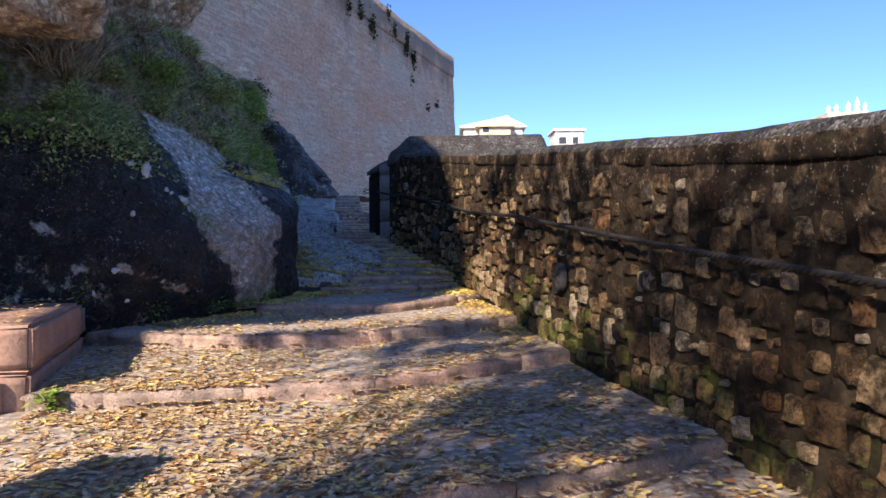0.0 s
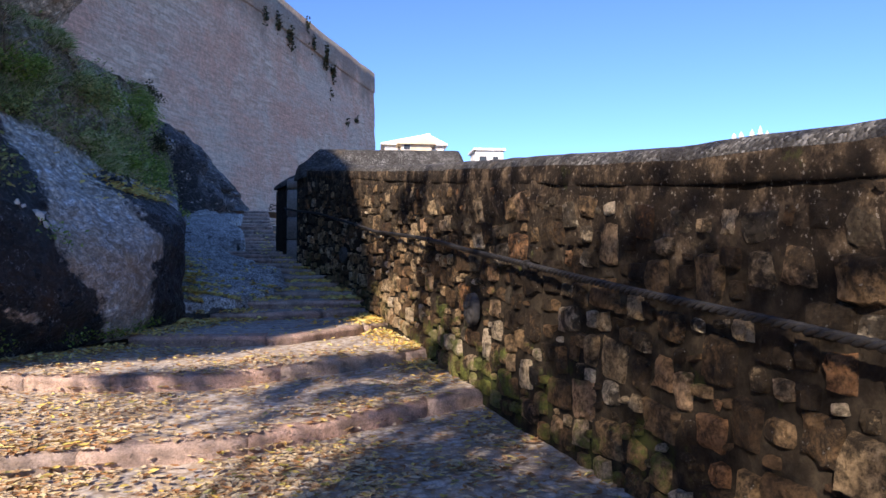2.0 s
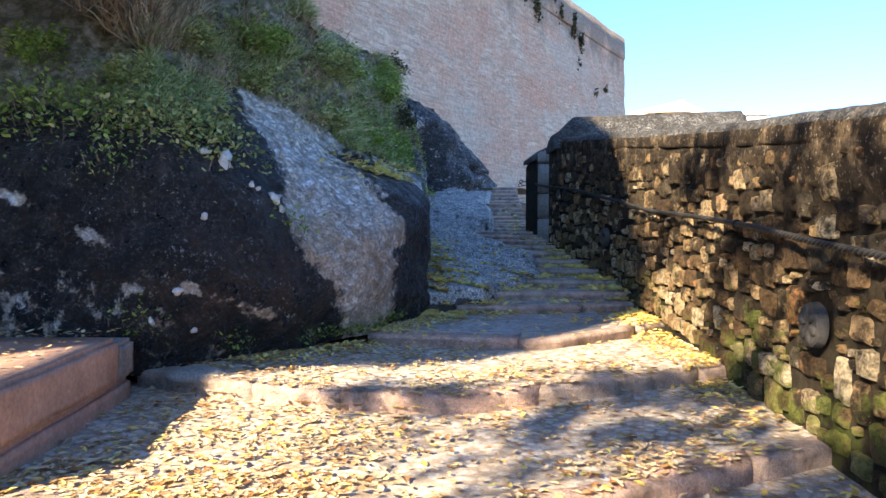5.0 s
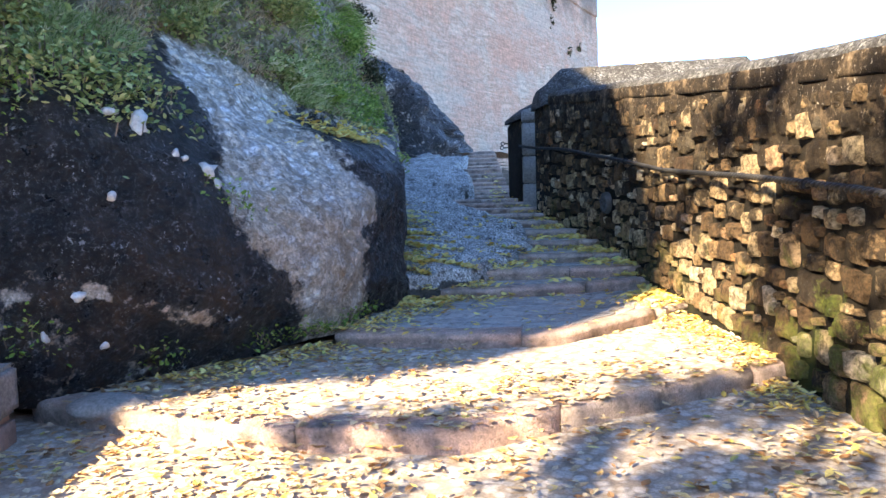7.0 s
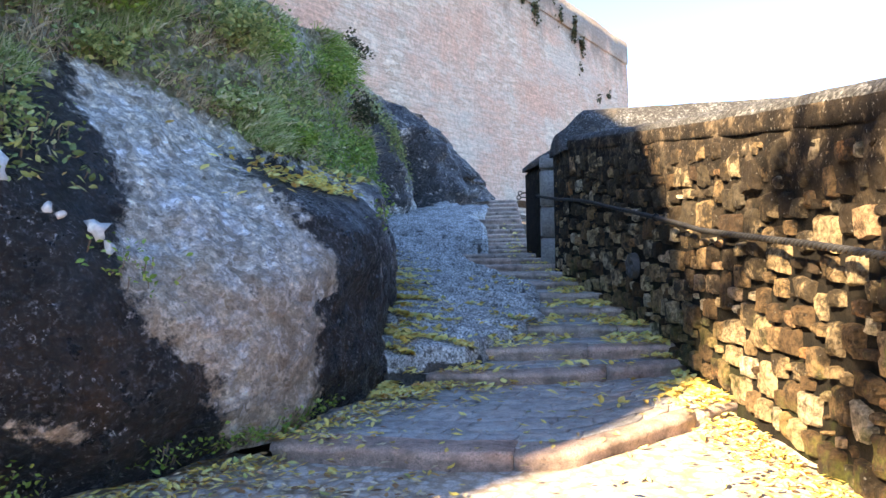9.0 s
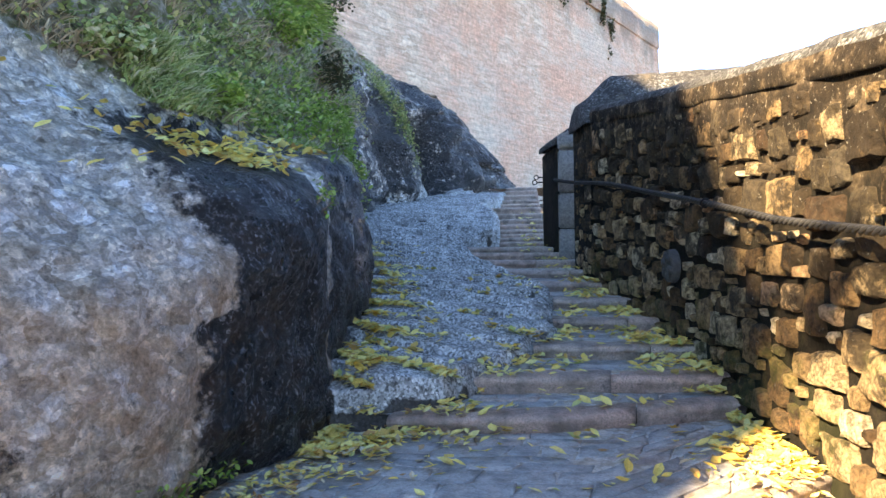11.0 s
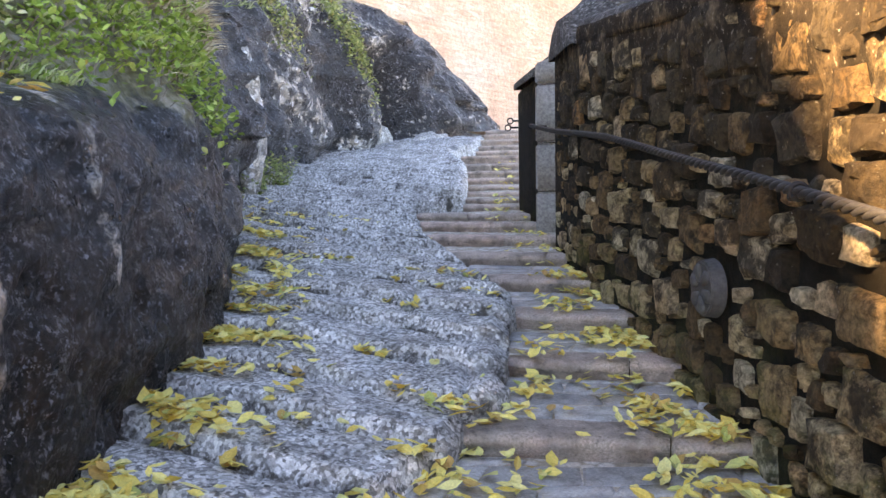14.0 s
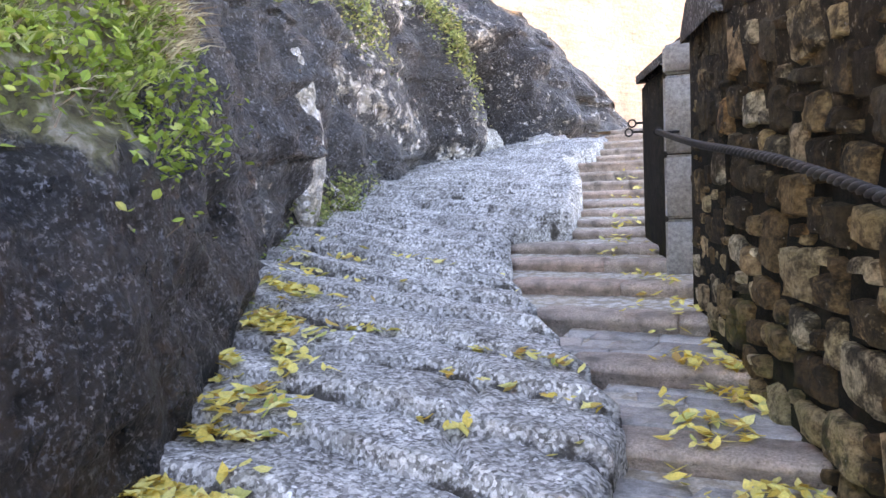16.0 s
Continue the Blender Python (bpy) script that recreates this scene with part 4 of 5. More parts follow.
def rock_point(s, v):
    """Smooth rock surface: s along the foot in metres, v from 0 (foot) to 1 (top)."""
    f = spline(s, ARC, FOOTS)
    a, b = spline(max(s - 0.25, 0), ARC, FOOTS), spline(min(s + 0.25, ARC[-1]), ARC, FOOTS)
    t = Vector((b[0] - a[0], b[1] - a[1], 0)).normalized()
    n = Vector((-t.y, t.x, 0))
    prof = np.array(spline(s, ARC, PROFILES)).reshape(-1, 2)
    q = spline(v * 7.0, list(range(8)), prof)
    return Vector((f[0], f[1], 0)) + n * q[0] + Vector((0, 0, q[1])), n


def turf_z(y):
    """Level at which the bare boulder gives way to turf."""
    return float(np.interp(y, [7.0, 8.4, 9.2, 9.5, 9.7, 9.97, 10.33, 10.8, 12.0, 13.3, 14.5], [2.75, 2.75, 2.95, 3.2, 3.2, 3.08, 2.88, 2.62, 2.54, 2.50, 2.45]))


def rock_relief(p, n):
    far = min(max((p.y - 13.5) / 3.0, 0), 1)
    d = (0.10 + 0.16 * far) * fbm(p, 0.9, 3) + (0.055 + 0.06 * far) * fbm(p, 2.6, 4) + 0.022 * fbm(p, 8.0, 4) + 0.010 * fbm(p, 20.0, 3) + 0.12 * far * (noise.cell(p * 0.8) - 0.5) - 0.10 * far * (noise.ridged_multi_fractal(Vector((p.x, p.y, p.z * 0.4)) * 0.8, 1.0, 2.0, 4, 1.0, 2.0) - 1.0)
    return p - n * d + Vector((0, 0, 0.03 * fbm(p + Vector((5, 5, 5)), 2.2, 3)))


# finer near the walk
S_LIST = []
s = 0.0
while s < ARC[-1]:
    S_LIST.append(s)
    y = spline(s, ARC, FOOTS)[1]
    s += 0.16 if y < 7.2 else 0.05 if y < 15 else 0.10 if y < 20 else 0.2
NV = 96
rv, black_mask, soil_and_shade = [], [], []
for s in S_LIST:
    fy = spline(s, ARC, FOOTS)[1]
    for j in range(NV):
        v = j / (NV - 1)
        p, n = rock_point(s, v)
        p = rock_relief(p, n)
        rv.append(p)
        # blackened: the front left of the pale diagonal, and the water-stained side by the ramp
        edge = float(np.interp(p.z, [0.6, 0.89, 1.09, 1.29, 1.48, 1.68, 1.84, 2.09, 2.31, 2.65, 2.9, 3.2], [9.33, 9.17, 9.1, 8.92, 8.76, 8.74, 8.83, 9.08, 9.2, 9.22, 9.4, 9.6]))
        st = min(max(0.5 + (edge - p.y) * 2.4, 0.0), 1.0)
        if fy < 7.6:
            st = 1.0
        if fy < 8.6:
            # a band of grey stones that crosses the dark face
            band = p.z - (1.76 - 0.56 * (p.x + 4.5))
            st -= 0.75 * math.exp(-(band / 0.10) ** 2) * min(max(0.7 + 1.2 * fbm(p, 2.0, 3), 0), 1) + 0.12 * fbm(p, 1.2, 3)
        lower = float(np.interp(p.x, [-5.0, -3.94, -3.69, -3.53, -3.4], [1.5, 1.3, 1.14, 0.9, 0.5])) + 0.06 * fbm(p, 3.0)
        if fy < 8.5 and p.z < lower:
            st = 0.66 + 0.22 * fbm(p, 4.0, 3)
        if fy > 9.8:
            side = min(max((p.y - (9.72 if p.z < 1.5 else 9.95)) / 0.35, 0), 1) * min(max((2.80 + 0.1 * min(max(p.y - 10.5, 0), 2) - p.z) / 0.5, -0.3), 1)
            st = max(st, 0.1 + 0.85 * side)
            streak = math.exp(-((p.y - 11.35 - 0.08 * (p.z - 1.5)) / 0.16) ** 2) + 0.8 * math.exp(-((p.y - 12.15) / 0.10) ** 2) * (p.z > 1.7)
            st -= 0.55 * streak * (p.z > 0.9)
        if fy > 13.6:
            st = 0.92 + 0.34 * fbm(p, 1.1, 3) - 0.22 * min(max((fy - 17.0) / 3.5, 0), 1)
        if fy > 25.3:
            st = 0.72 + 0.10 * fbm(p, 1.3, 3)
        black_mask.append(min(max(st, 0), 1))
        lip = float(np.interp(fy, [7, 8.5, 10, 12, 13, 14.0, 14.6, 16, 20, 26], [0.50, 0.56, 0.70, 0.70, 0.6, 0.62, 0.8, 0.85, 0.8, 0.95]))
        if fy < 14.0:
            soil_and_shade.append(min(max(0.5 + (p.z - turf_z(p.y)) * 3.2, 0), 1))
        else:
            soil_and_shade.append(min(max(0.5 + (v - lip) * 5.0, 0), 1))
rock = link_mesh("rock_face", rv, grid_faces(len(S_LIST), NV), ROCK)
for name, vals in (("black_mask", black_mask), ("soil_and_shade", soil_and_shade)):
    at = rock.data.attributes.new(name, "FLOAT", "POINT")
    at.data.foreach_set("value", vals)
tagged(rock, "black-stained and pale conglomerate boulder and cliff beside the stairs", "rock", kind="structure")


def blob(name, centre, radii, seed, mat, label, sub=5, amp=0.16, freq=1.1):
    bm = bmesh.new()
    bmesh.ops.create_icosphere(bm, subdivisions=sub, radius=1.0)
    off = Vector((seed * 3.7, seed * 1.9, seed * 0.7))
    for v in bm.verts:
        c = v.co.copy()
        q = Vector((c.x * radii[0], c.y * radii[1], c.z * radii[2]))
        k = 1 + amp * noise.fractal(q * freq + off, 0.9, 2.0, 5) + amp * 0.45 * (noise.cell(q * freq * 1.3 + off) - 0.5)
        v.co = Vector(centre) + q * k
    ob = part(name, bm, mat, None, "", True)
    return tagged(ob, label, "rock")


blob("overhanging_rock", (-4.55, 6.75, 4.72), (1.75, 1.5, 1.35), 1, OVERHANG, "brown overhanging rock bulging out above the path")
blob("overhanging_rock", (-5.25, 11.3, 5.5), (1.45, 1.5, 1.25), 2, OVERHANG, "brown overhanging rock above the overgrown slope")

for centre, radii, seed in (((-3.95, 13.35, 3.55), (0.30, 0.75, 0.55), 21), ((-4.05, 11.6, 3.45), (0.28, 0.5, 0.35), 22), ((-4.7, 9.9, 3.75), (0.35, 0.6, 0.40), 23), ((-6.45, 24.7, 2.75), (0.55, 0.85, 0.45), 24), ((-5.35, 25.9, 2.55), (0.5, 0.7, 0.4), 25), ((-4.85, 25.6, 2.55), (0.45, 0.6, 0.3), 26)):
    blob("rock_outcrop", centre, radii, seed, RAMP, "grey weathered rock breaking through the slope" if seed < 24 else "grey boulder lying at the mouth of the hollow", 4, 0.3, 1.6)

# added high crag, unseen to the side of the path: it keeps the upper flight in shade
def shade_crag():
    nz, ny, v = 44, 90, []
    for i in range(nz + 1):
        z = 16.0 * i / nz
        y0 = float(np.interp(z, [0, 8.8, 9.3, 10.2, 11.0, 12.0, 13.9, 14.8, 16.0], [-4.0, -4.2, -4.7, -5.8, -6.6, -7.0, -7.1, -6.0, -3.0]))
        for j in range(ny + 1):
            u = j / ny
            y = y0 + (17.0 - y0) * u
            p = Vector((-9.0 - 0.05 * z, y, z))
            k = 0.5 * fbm(p, 0.35, 4) + 0.2 * fbm(p, 1.2, 4)
            end = 0.25 * fbm(p + Vector((7, 0, 0)), 0.8, 4) * (1 - u)
            low = float(np.interp(y, [-4.0, 0.0, 3.0, 8.0, 17.0], [1.0, 0.96, 0.87, 0.83, 0.82]))
            v.append((p.x + k * min(1.0, u * 8 + 0.1), y + end, z * low - (1.2 if i == 0 else 0)))
        v.append((-12.5, 17.0, 0.82 * z - (1.2 if i == 0 else 0)))
        v.append((-12.5, y0 + 0.5, z - (1.2 if i == 0 else 0)))
    n = ny + 3
    f = grid_faces(nz + 1, n) + [(i * n + n - 1, i * n, (i + 1) * n, (i + 1) * n + n - 1) for i in range(nz)]
    f.append(tuple(range(nz * n, nz * n + n)))
    tagged(link_mesh("shade_crag", v, f, OVERHANG), "added crag, out of view, that shades the upper flight", "rock", kind="structure")


shade_crag()
blob("rock_rib", (-4.80, 17.0, 2.65), (0.17, 0.26, 0.85), 12, ROCK, "pale vertical rib of rock beside the ramp", 4, 0.2, 2.0)

# ---- conglomerate ramp ----
gx, gy = 84, []
y = 11.12
while y < 25.4:
    gy.append(y)
    y += 0.028 if y < 16.5 else 0.055 if y < 20 else 0.12
verts = []
for y in gy:
    xl, xr = float(np.interp(y, FOOT_Y, FOOT_X)) - 0.35, left_x(y)
    xr += 0.03 * fbm((0, y, 3), 3.0)
    for i in range(gx + 1):
        u = i / gx
        x = xl + (xr - xl) * u
        z = ramp_z(x, y)
        z += 0.016 * fbm((x, y, 0), 3.0) + 0.008 * fbm((x, y, 0), 12.0, 3) + 0.004 * (0.5 - noise.voronoi(Vector((x * 17, y * 17, 0)))[0][0]) + 0.014 * (0.45 - noise.voronoi(Vector((x * 4.2 + 0.3 * math.sin(y * 7), y * 6.5, 2)))[0][0])
        crack = abs(x + 1.55 + 0.55 * (y - 13.4) + 0.1 * math.sin(y * 5)) if 12.8 < y < 15.8 else 9
        z -= 0.05 * math.exp(-(crack / 0.03) ** 2)
        if u > 0.965:
            z -= (u - 0.965) / 0.035 * (0.06 + 0.1 * (y < 12.6))
        verts.append((x, y, z))
    verts.append((xr + 0.01, y, floor_z(xr + 0.03, y) - 0.12))
nrow = gx + 2
front = [(v[0] - 0.01 * k, v[1] - 0.012 - 0.05 * (1 - k), 0.55) for k, v in ((0, v) for v in verts[:nrow])]
faces = [tuple(reversed(f)) for f in grid_faces(len(gy), nrow)]
b = len(verts)
verts += front
faces += [(i, i + 1, b + i + 1, b + i) for i in range(nrow - 1)]
ramp_ob = link_mesh("rock_ramp", verts, faces, RAMP)
# marks what is painted dark: shade in the crevices, and the black front edge
at = ramp_ob.data.attributes.new("soil_and_shade", "FLOAT", "POINT")
at.data.foreach_set("value", [0.95 if i >= b or v[1] < 11.15 or (i % nrow >= gx and v[1] < 11.8) else 0.9 * crevice(v[0], v[1]) for i, v in enumerate(verts)])
tagged(ramp_ob, "grey worn conglomerate bedrock ramp beside the steps", "rock", kind="structure")

# ---- low rendered wall at the rock recess ----
low = holder("planter_wall", "low pink rendered wall with dark stained end and leaves on top", "low wall")
F0, F1 = Vector((-3.06, 5.3, 0)), Vector((-3.74, 7.42, 0))
inw = Vector((-1.9, -0.45, 0))


def wavy_block(pts, z0, z1, parent, name, mat, label="", cuts=6):
    bm = bmesh.new()
    lo = [bm.verts.new((p[0], p[1], z0)) for p in pts]
    hi = [bm.verts.new((p[0], p[1], z1)) for p in pts]
    bm.faces.new(lo)
    bm.faces.new(hi)
    for i in range(4):
        j = (i + 1) % 4
        bm.faces.new((lo[i], lo[j], hi[j], hi[i]))
    bmesh.ops.bevel(bm, geom=bm.edges[:], offset=0.03, segments=2, affect="EDGES")
    bmesh.ops.subdivide_edges(bm, edges=bm.edges[:], cuts=cuts, use_grid_fill=True)
    for v in bm.verts:
        v.co += 0.012 * Vector((fbm(v.co, 3.0), fbm(v.co + Vector((4, 0, 0)), 3.0), fbm(v.co + Vector((0, 4, 0)), 3.0)))
    return part(name, bm, mat, parent, label, True)


wavy_block([F0, F1, F1 + inw, F0 + inw], 0.1, 0.56, low, "wall_body", RENDER_PINK)
wavy_block([F0 + Vector((0.03, -0.03, 0)), F0.lerp(F1, 0.84) + Vector((0.03, 0.02, 0)), F0.lerp(F1, 0.84) + inw, F0 + inw], 0.568, 0.91, low, "top_course", RENDER_PINK)
wavy_block([F0.lerp(F1, 0.85) + Vector((0.02, 0, 0)), F1 + Vector((0.02, 0.02, 0)), F1 + inw, F0.lerp(F1, 0.85) + inw], 0.57, 0.86, low, "end_stone", DRESSED, "dark stained end stone")
panel = box_bm(-4.6, -3.22, 5.12, 5.24, 0.2, 0.52, 0.02)
part("rough_panel", panel, RENDER_PINK, low, "rough pebble-dashed panel")
flat = blob("flat_stone", (-3.35, 7.72, 0.52), (0.33, 0.16, 0.07), 9, DRESSED, "flat pale stone lying at the end of a step", 3, 0.2, 3.0)

# side wall of the approach, beyond the view
aw = holder("wall_west", "plain stone wall closing the approach", "wall", "structure")
wavy_block([(-3.15, 1.2, 0), (-3.15, -5.0, 0), (-3.6, -5.0, 0), (-3.6, 1.2, 0)], -0.6, 2.35, aw, "wall_body", DRESSED)

# ---- wire rope handrail ----
rope = holder("wire_rope_handrail", "twisted steel wire rope strung along the rubble wall", "handrail")
CABLE_Y = [-4.0, 3.28, 4.38, 7.2, 8.0, 11.25, 12.56, 14.67, 16.0, 17.42]
CABLE_Z = [0.95, 1.32, 1.40, 1.62, 1.70, 1.90, 2.05, 2.31, 2.42, 2.55]


def rope_at(y):
    x = (wall_x(y) if y < 16.4 else float(np.interp(y, [16.4, 17.42], [wall_x(16.4), -1.66]))) - 0.11
    return Vector((x, y, float(np.interp(y, CABLE_Y, CABLE_Z)) + 0.004 * math.sin(y * 2.2)))


for k in range(3):
    pts = []
    y = -4.0
    while y < 17.42:
        g = y * 2 * math.pi / 0.16 + k * 2 * math.pi / 3
        pts.append(rope_at(y) + Vector((math.cos(g), 0, math.sin(g))) * 0.0115)
        y += 0.013 if y > 2.0 else 0.05
    tube("strand", pts, 0.012, STEEL, rope, 6)
for y in (2.2, 6.0, 8.55, 12.35, 17.38):
    c = rope_at(y)
    wx = wall_x(y) if y < 17 else c.x + 0.1
    tube("eyebolt_shank", [(c.x - 0.02, y, c.z - 0.015), (wx + 0.06, y + 0.02, c.z - 0.01)], 0.011, IRON, rope)
    tube("eyebolt_ring", [c + Vector((math.cos(a) * 0.028, 0.0, math.sin(a) * 0.028)) for a in [i * math.pi / 6 for i in range(13)]], 0.008, IRON, rope)
    part("clamp", box_bm(c.x - 0.02, c.x + 0.02, y + 0.05, y + 0.10, c.z - 0.035, c.z + 0.02, 0.006), IRON, rope)


# ---- carved stone rosettes in the wall ----
def rosette(y, z, dia):
    slope = (wall_x(y + 0.1) - wall_x(y - 0.1)) / 0.2
    root = holder("stone_rosette", "round grey carved stone rosette set in the rubble wall", "wall ornament", group="rosettes in the wall")
    root.matrix_world = pose(wall_x(y) - 0.035, y, z, 0, 0, math.degrees(math.atan2(-slope, 1.0)))
    r = dia / 2
    bm = bmesh.new()
    bmesh.ops.create_cone(bm, cap_ends=True, segments=40, radius1=r, radius2=r * 0.93, depth=0.07, matrix=Matrix.Rotation(radians(-90), 4, "Y"))
    bmesh.ops.bevel(bm, geom=[e for e in bm.edges if e.calc_length() < r], offset=0.008, segments=2, affect="EDGES")
    part("disc", bm, GREY_STONE, root)
    for k in range(6):
        a = k * math.pi / 3 + 0.3
        bm = bmesh.new()
        bmesh.ops.create_icosphere(bm, subdivisions=2, radius=1)
        for v in bm.verts:
            c = v.co
            v.co = Vector((c.x * 0.016 - 0.037, 0, 0)) + Vector((0, math.cos(a), math.sin(a))) * (r * 0.52 + c.y * r * 0.34) + Vector((0, -math.sin(a), math.cos(a))) * (c.z * r * 0.2 * (1.1 + 0.5 * c.y))
        part("petal", bm, GREY_STONE, root, "", True)
    return root


for y, z, dia in ROSETTES:
    rosette(y, z, dia)


# ---- fallen leaves ----
def leaf(at, size, turn, tilt, r, verts, faces, wide=0.40):
    m = Matrix.Translation(at) @ Euler((r.uniform(-tilt, tilt), r.uniform(-tilt, tilt), turn)).to_matrix().to_4x4()
    w = size * wide * 0.5
    c = size * r.uniform(-0.10, 0.18)
    b = len(verts)
    for p in ((-size / 2, 0, c * 0.7), (-size * 0.12, w, c * 0.25 + 0.003), (size * 0.2, w * 0.85, 0.004), (size / 2, 0, c), (size * 0.2, -w * 0.85, 0.004), (-size * 0.12, -w, c * 0.25 + 0.003), (0.02 * size, 0, -0.002)):
        verts.append(m @ Vector(p))
    faces += [(b, b + 6, b + 1), (b + 1, b + 6, b + 2), (b + 2, b + 6, b + 3), (b + 3, b + 6, b + 4), (b + 4, b + 6, b + 5), (b + 5, b + 6, b)]


lr = random.Random(11)
dv, df, yv, yf = [], [], [], []
count = 0
while count < 17000:
    y = lr.uniform(0.5, 11.4) if lr.random() < 0.4 else lr.uniform(2.5, 9.0)
    xl = left_x(y) if y < 11 else -2.2
    if y < 7.4:
        xl += 0.15 + (0.0 if y < 4.8 else 0.25 * (y - 4.8) / 2.6 * 0)
    xr = wall_x(y) - 0.03
    x = lr.uniform(xl, xr)
    dens = 1.25 if y < 5.6 else 0.95 if y < 8.2 else 0.95 - 0.28 * (y - 8.2)
    dens *= 0.2 + 1.1 * max(0, min(1, 0.5 + 1.6 * fbm((x, y, 5), 1.1, 4)))
    if 6.0 < y < 8.9:
        dens *= 0.42
    if y > 8.6:
        bare = min(max((y - 9.0) / 0.6, 0), 1)
        dens = max(dens * (0.8 - 0.72 * bare), 0.8 * math.exp(-((xr - x) / 0.33) ** 2) + 0.6 * math.exp(-((x - xl) / 0.25) ** 2))
    if lr.random() > dens:
        continue
    count += 1
    z = floor_z(x, y)
    for k in range(3, 8):
        ey = edge_y(k, x)
        if 0 < ey - y < 0.05:
            z += 0.03
    p = (x, y, z + 0.006 + lr.uniform(0, 0.010))
    yellow = 0.05 + 0.75 * (y > 9.2) + 0.35 * (math.exp(-((xr - x) / 0.4) ** 2) if y > 6.5 else 0)
    if lr.random() < yellow:
        leaf(p, lr.uniform(0.05, 0.085), lr.uniform(0, 6.28), 0.35, lr, yv, yf)
    else:
        leaf(p, lr.uniform(0.04, 0.085), lr.uniform(0, 6.28), 0.16, lr, dv, df, lr.uniform(0.35, 0.6))
# along the rock, the wall foot and the backs of steps higher up
count = 0
while count < 3000:
    y = lr.uniform(10.6, 24)
    y = 10.6 + (y - 10.6) * lr.uniform(0.15, 1.0)
    xl = float(np.interp(y, FOOT_Y, FOOT_X))
    xm, xr = left_x(y), right_x(y) - 0.08
    kind = lr.random()
    if kind < 0.42 and y < 16.5:
        x = xl + 0.12 + abs(lr.gauss(0, 0.28))
    elif kind < 0.60:
        x = lr.uniform(xl, xm)
        y = 0.42 * round(y / 0.42) - 0.045 * math.sin(x * 3.1) - abs(lr.gauss(0.02, 0.03))
        if noise.noise(Vector((x * 2.5, y * 2.5, 3))) < 0.0 or y > 17 or y < 11.5:
            continue
    elif kind < 0.68 and y < 14.5:
        x = xm + lr.gauss(0.0, 0.1)
    elif kind < 0.9:
        x = xr - abs(lr.gauss(0, 0.2))
    else:
        x = lr.uniform(xm, xr)
        if y > 15:
            continue
    if x > xr or noise.noise(Vector((x * 3.2, y * 3.2, 7))) < -0.04:
        continue
    if y > 15.5 and lr.random() < 0.75:
        continue
    count += 1
    leaf((x, y, walk_z(x, y) + 0.018 + lr.uniform(0, 0.03)), lr.uniform(0.055, 0.115), lr.uniform(0, 6.28), 0.5, lr, yv, yf, lr.uniform(0.34, 0.6))
# drifts against the foot of the rock and of the wall
for _ in range(1500):
    y = lr.uniform(8.2, 11.5)
    if lr.random() < 0.6:
        x = float(np.interp(y, [8.2, 8.95, 9.5, 10.2, 10.9, 11.5], [-3.40, -2.88, -2.55, -2.34, -2.22, -1.75])) + abs(lr.gauss(0.0, 0.26))
    else:
        x = wall_x(y) - 0.05 - abs(lr.gauss(0, 0.22))
    fresh = lr.random() < 0.7
    leaf((x, y, floor_z(x, y) + 0.012 + lr.uniform(0, 0.035)), lr.uniform(0.045, 0.085), lr.uniform(0, 6.28), 0.4, lr, yv if fresh else dv, yf if fresh else df)
# leaves lodged on the boulder's ledge and the slope
for _ in range(330):
    s = lr.choice((ARC[8], ARC[9], ARC[8], ARC[7] + 0.4)) + lr.gauss(0, 0.42)
    v = lr.choice((0.60, 0.62, 0.66, 0.7)) + lr.gauss(0, 0.02)
    p, n = rock_point(s, v)
    p = rock_relief(p, n)
    leaf(p + Vector((0.02, 0, 0.035)), lr.uniform(0.07, 0.12), lr.uniform(0, 6.28), 0.5, lr, yv, yf)
# on the low wall
for _ in range(260):
    u, w = lr.random(), lr.random()
    p = F0.lerp(F1, u * 0.97) + inw * w
    leaf((p.x, p.y, 0.925 + lr.uniform(0, 0.02)), lr.uniform(0.05, 0.09), lr.uniform(0, 6.28), 0.3, lr, dv, df)
tagged(link_mesh("fallen_leaves", dv, df, DRY_LEAF, smooth=False), "dry tan fallen leaves strewn over the lower treads", "leaves", kind="stuff")
tagged(link_mesh("yellow_leaves", yv, yf, YELLOW_LEAF, smooth=False), "fresh yellow fallen leaves along the rock and wall foot", "leaves", kind="stuff")


# ---- plants on the rock ----
def blades(points, r, mat, name, label, length=(0.12, 0.3), per=7, hang=0.0, width=0.008):
    v, f = [], []
    for p, n in points:
        for _ in range(per):
            L = r.uniform(*length)
            d = Vector((r.gauss(0, 0.5), r.gauss(0, 0.5), 1.0 - hang)) - n * r.uniform(0.1, 0.7)
            d.normalize()
            bend = Vector((r.gauss(0, 0.25), r.gauss(0, 0.25), -0.35 - hang)) - n * 0.3
            side = d.cross(Vector((r.random() - 0.5, r.random() - 0.5, 0.3))).normalized() * width * r.uniform(0.6, 1.3)
            o = p + Vector((r.gauss(0, 0.03), r.gauss(0, 0.03), 0))
            a, c = o + d * L * 0.5 + bend * L * 0.12, o + d * L * 0.85 + bend * L * 0.5
            b = len(v)
            v += [o - side, o + side, a + side * 0.8, a - side * 0.8, c]
            f += [(b, b + 1, b + 2, b + 3), (b + 3, b + 2, b + 4)]
    ob = link_mesh(name, v, f, mat, smooth=False)
    return tagged(ob, label, "grass", kind="stuff")


def on_rock(s, v):
    p, n = rock_point(s, v)
    return rock_relief(p, n), n


vr = random.Random(31)


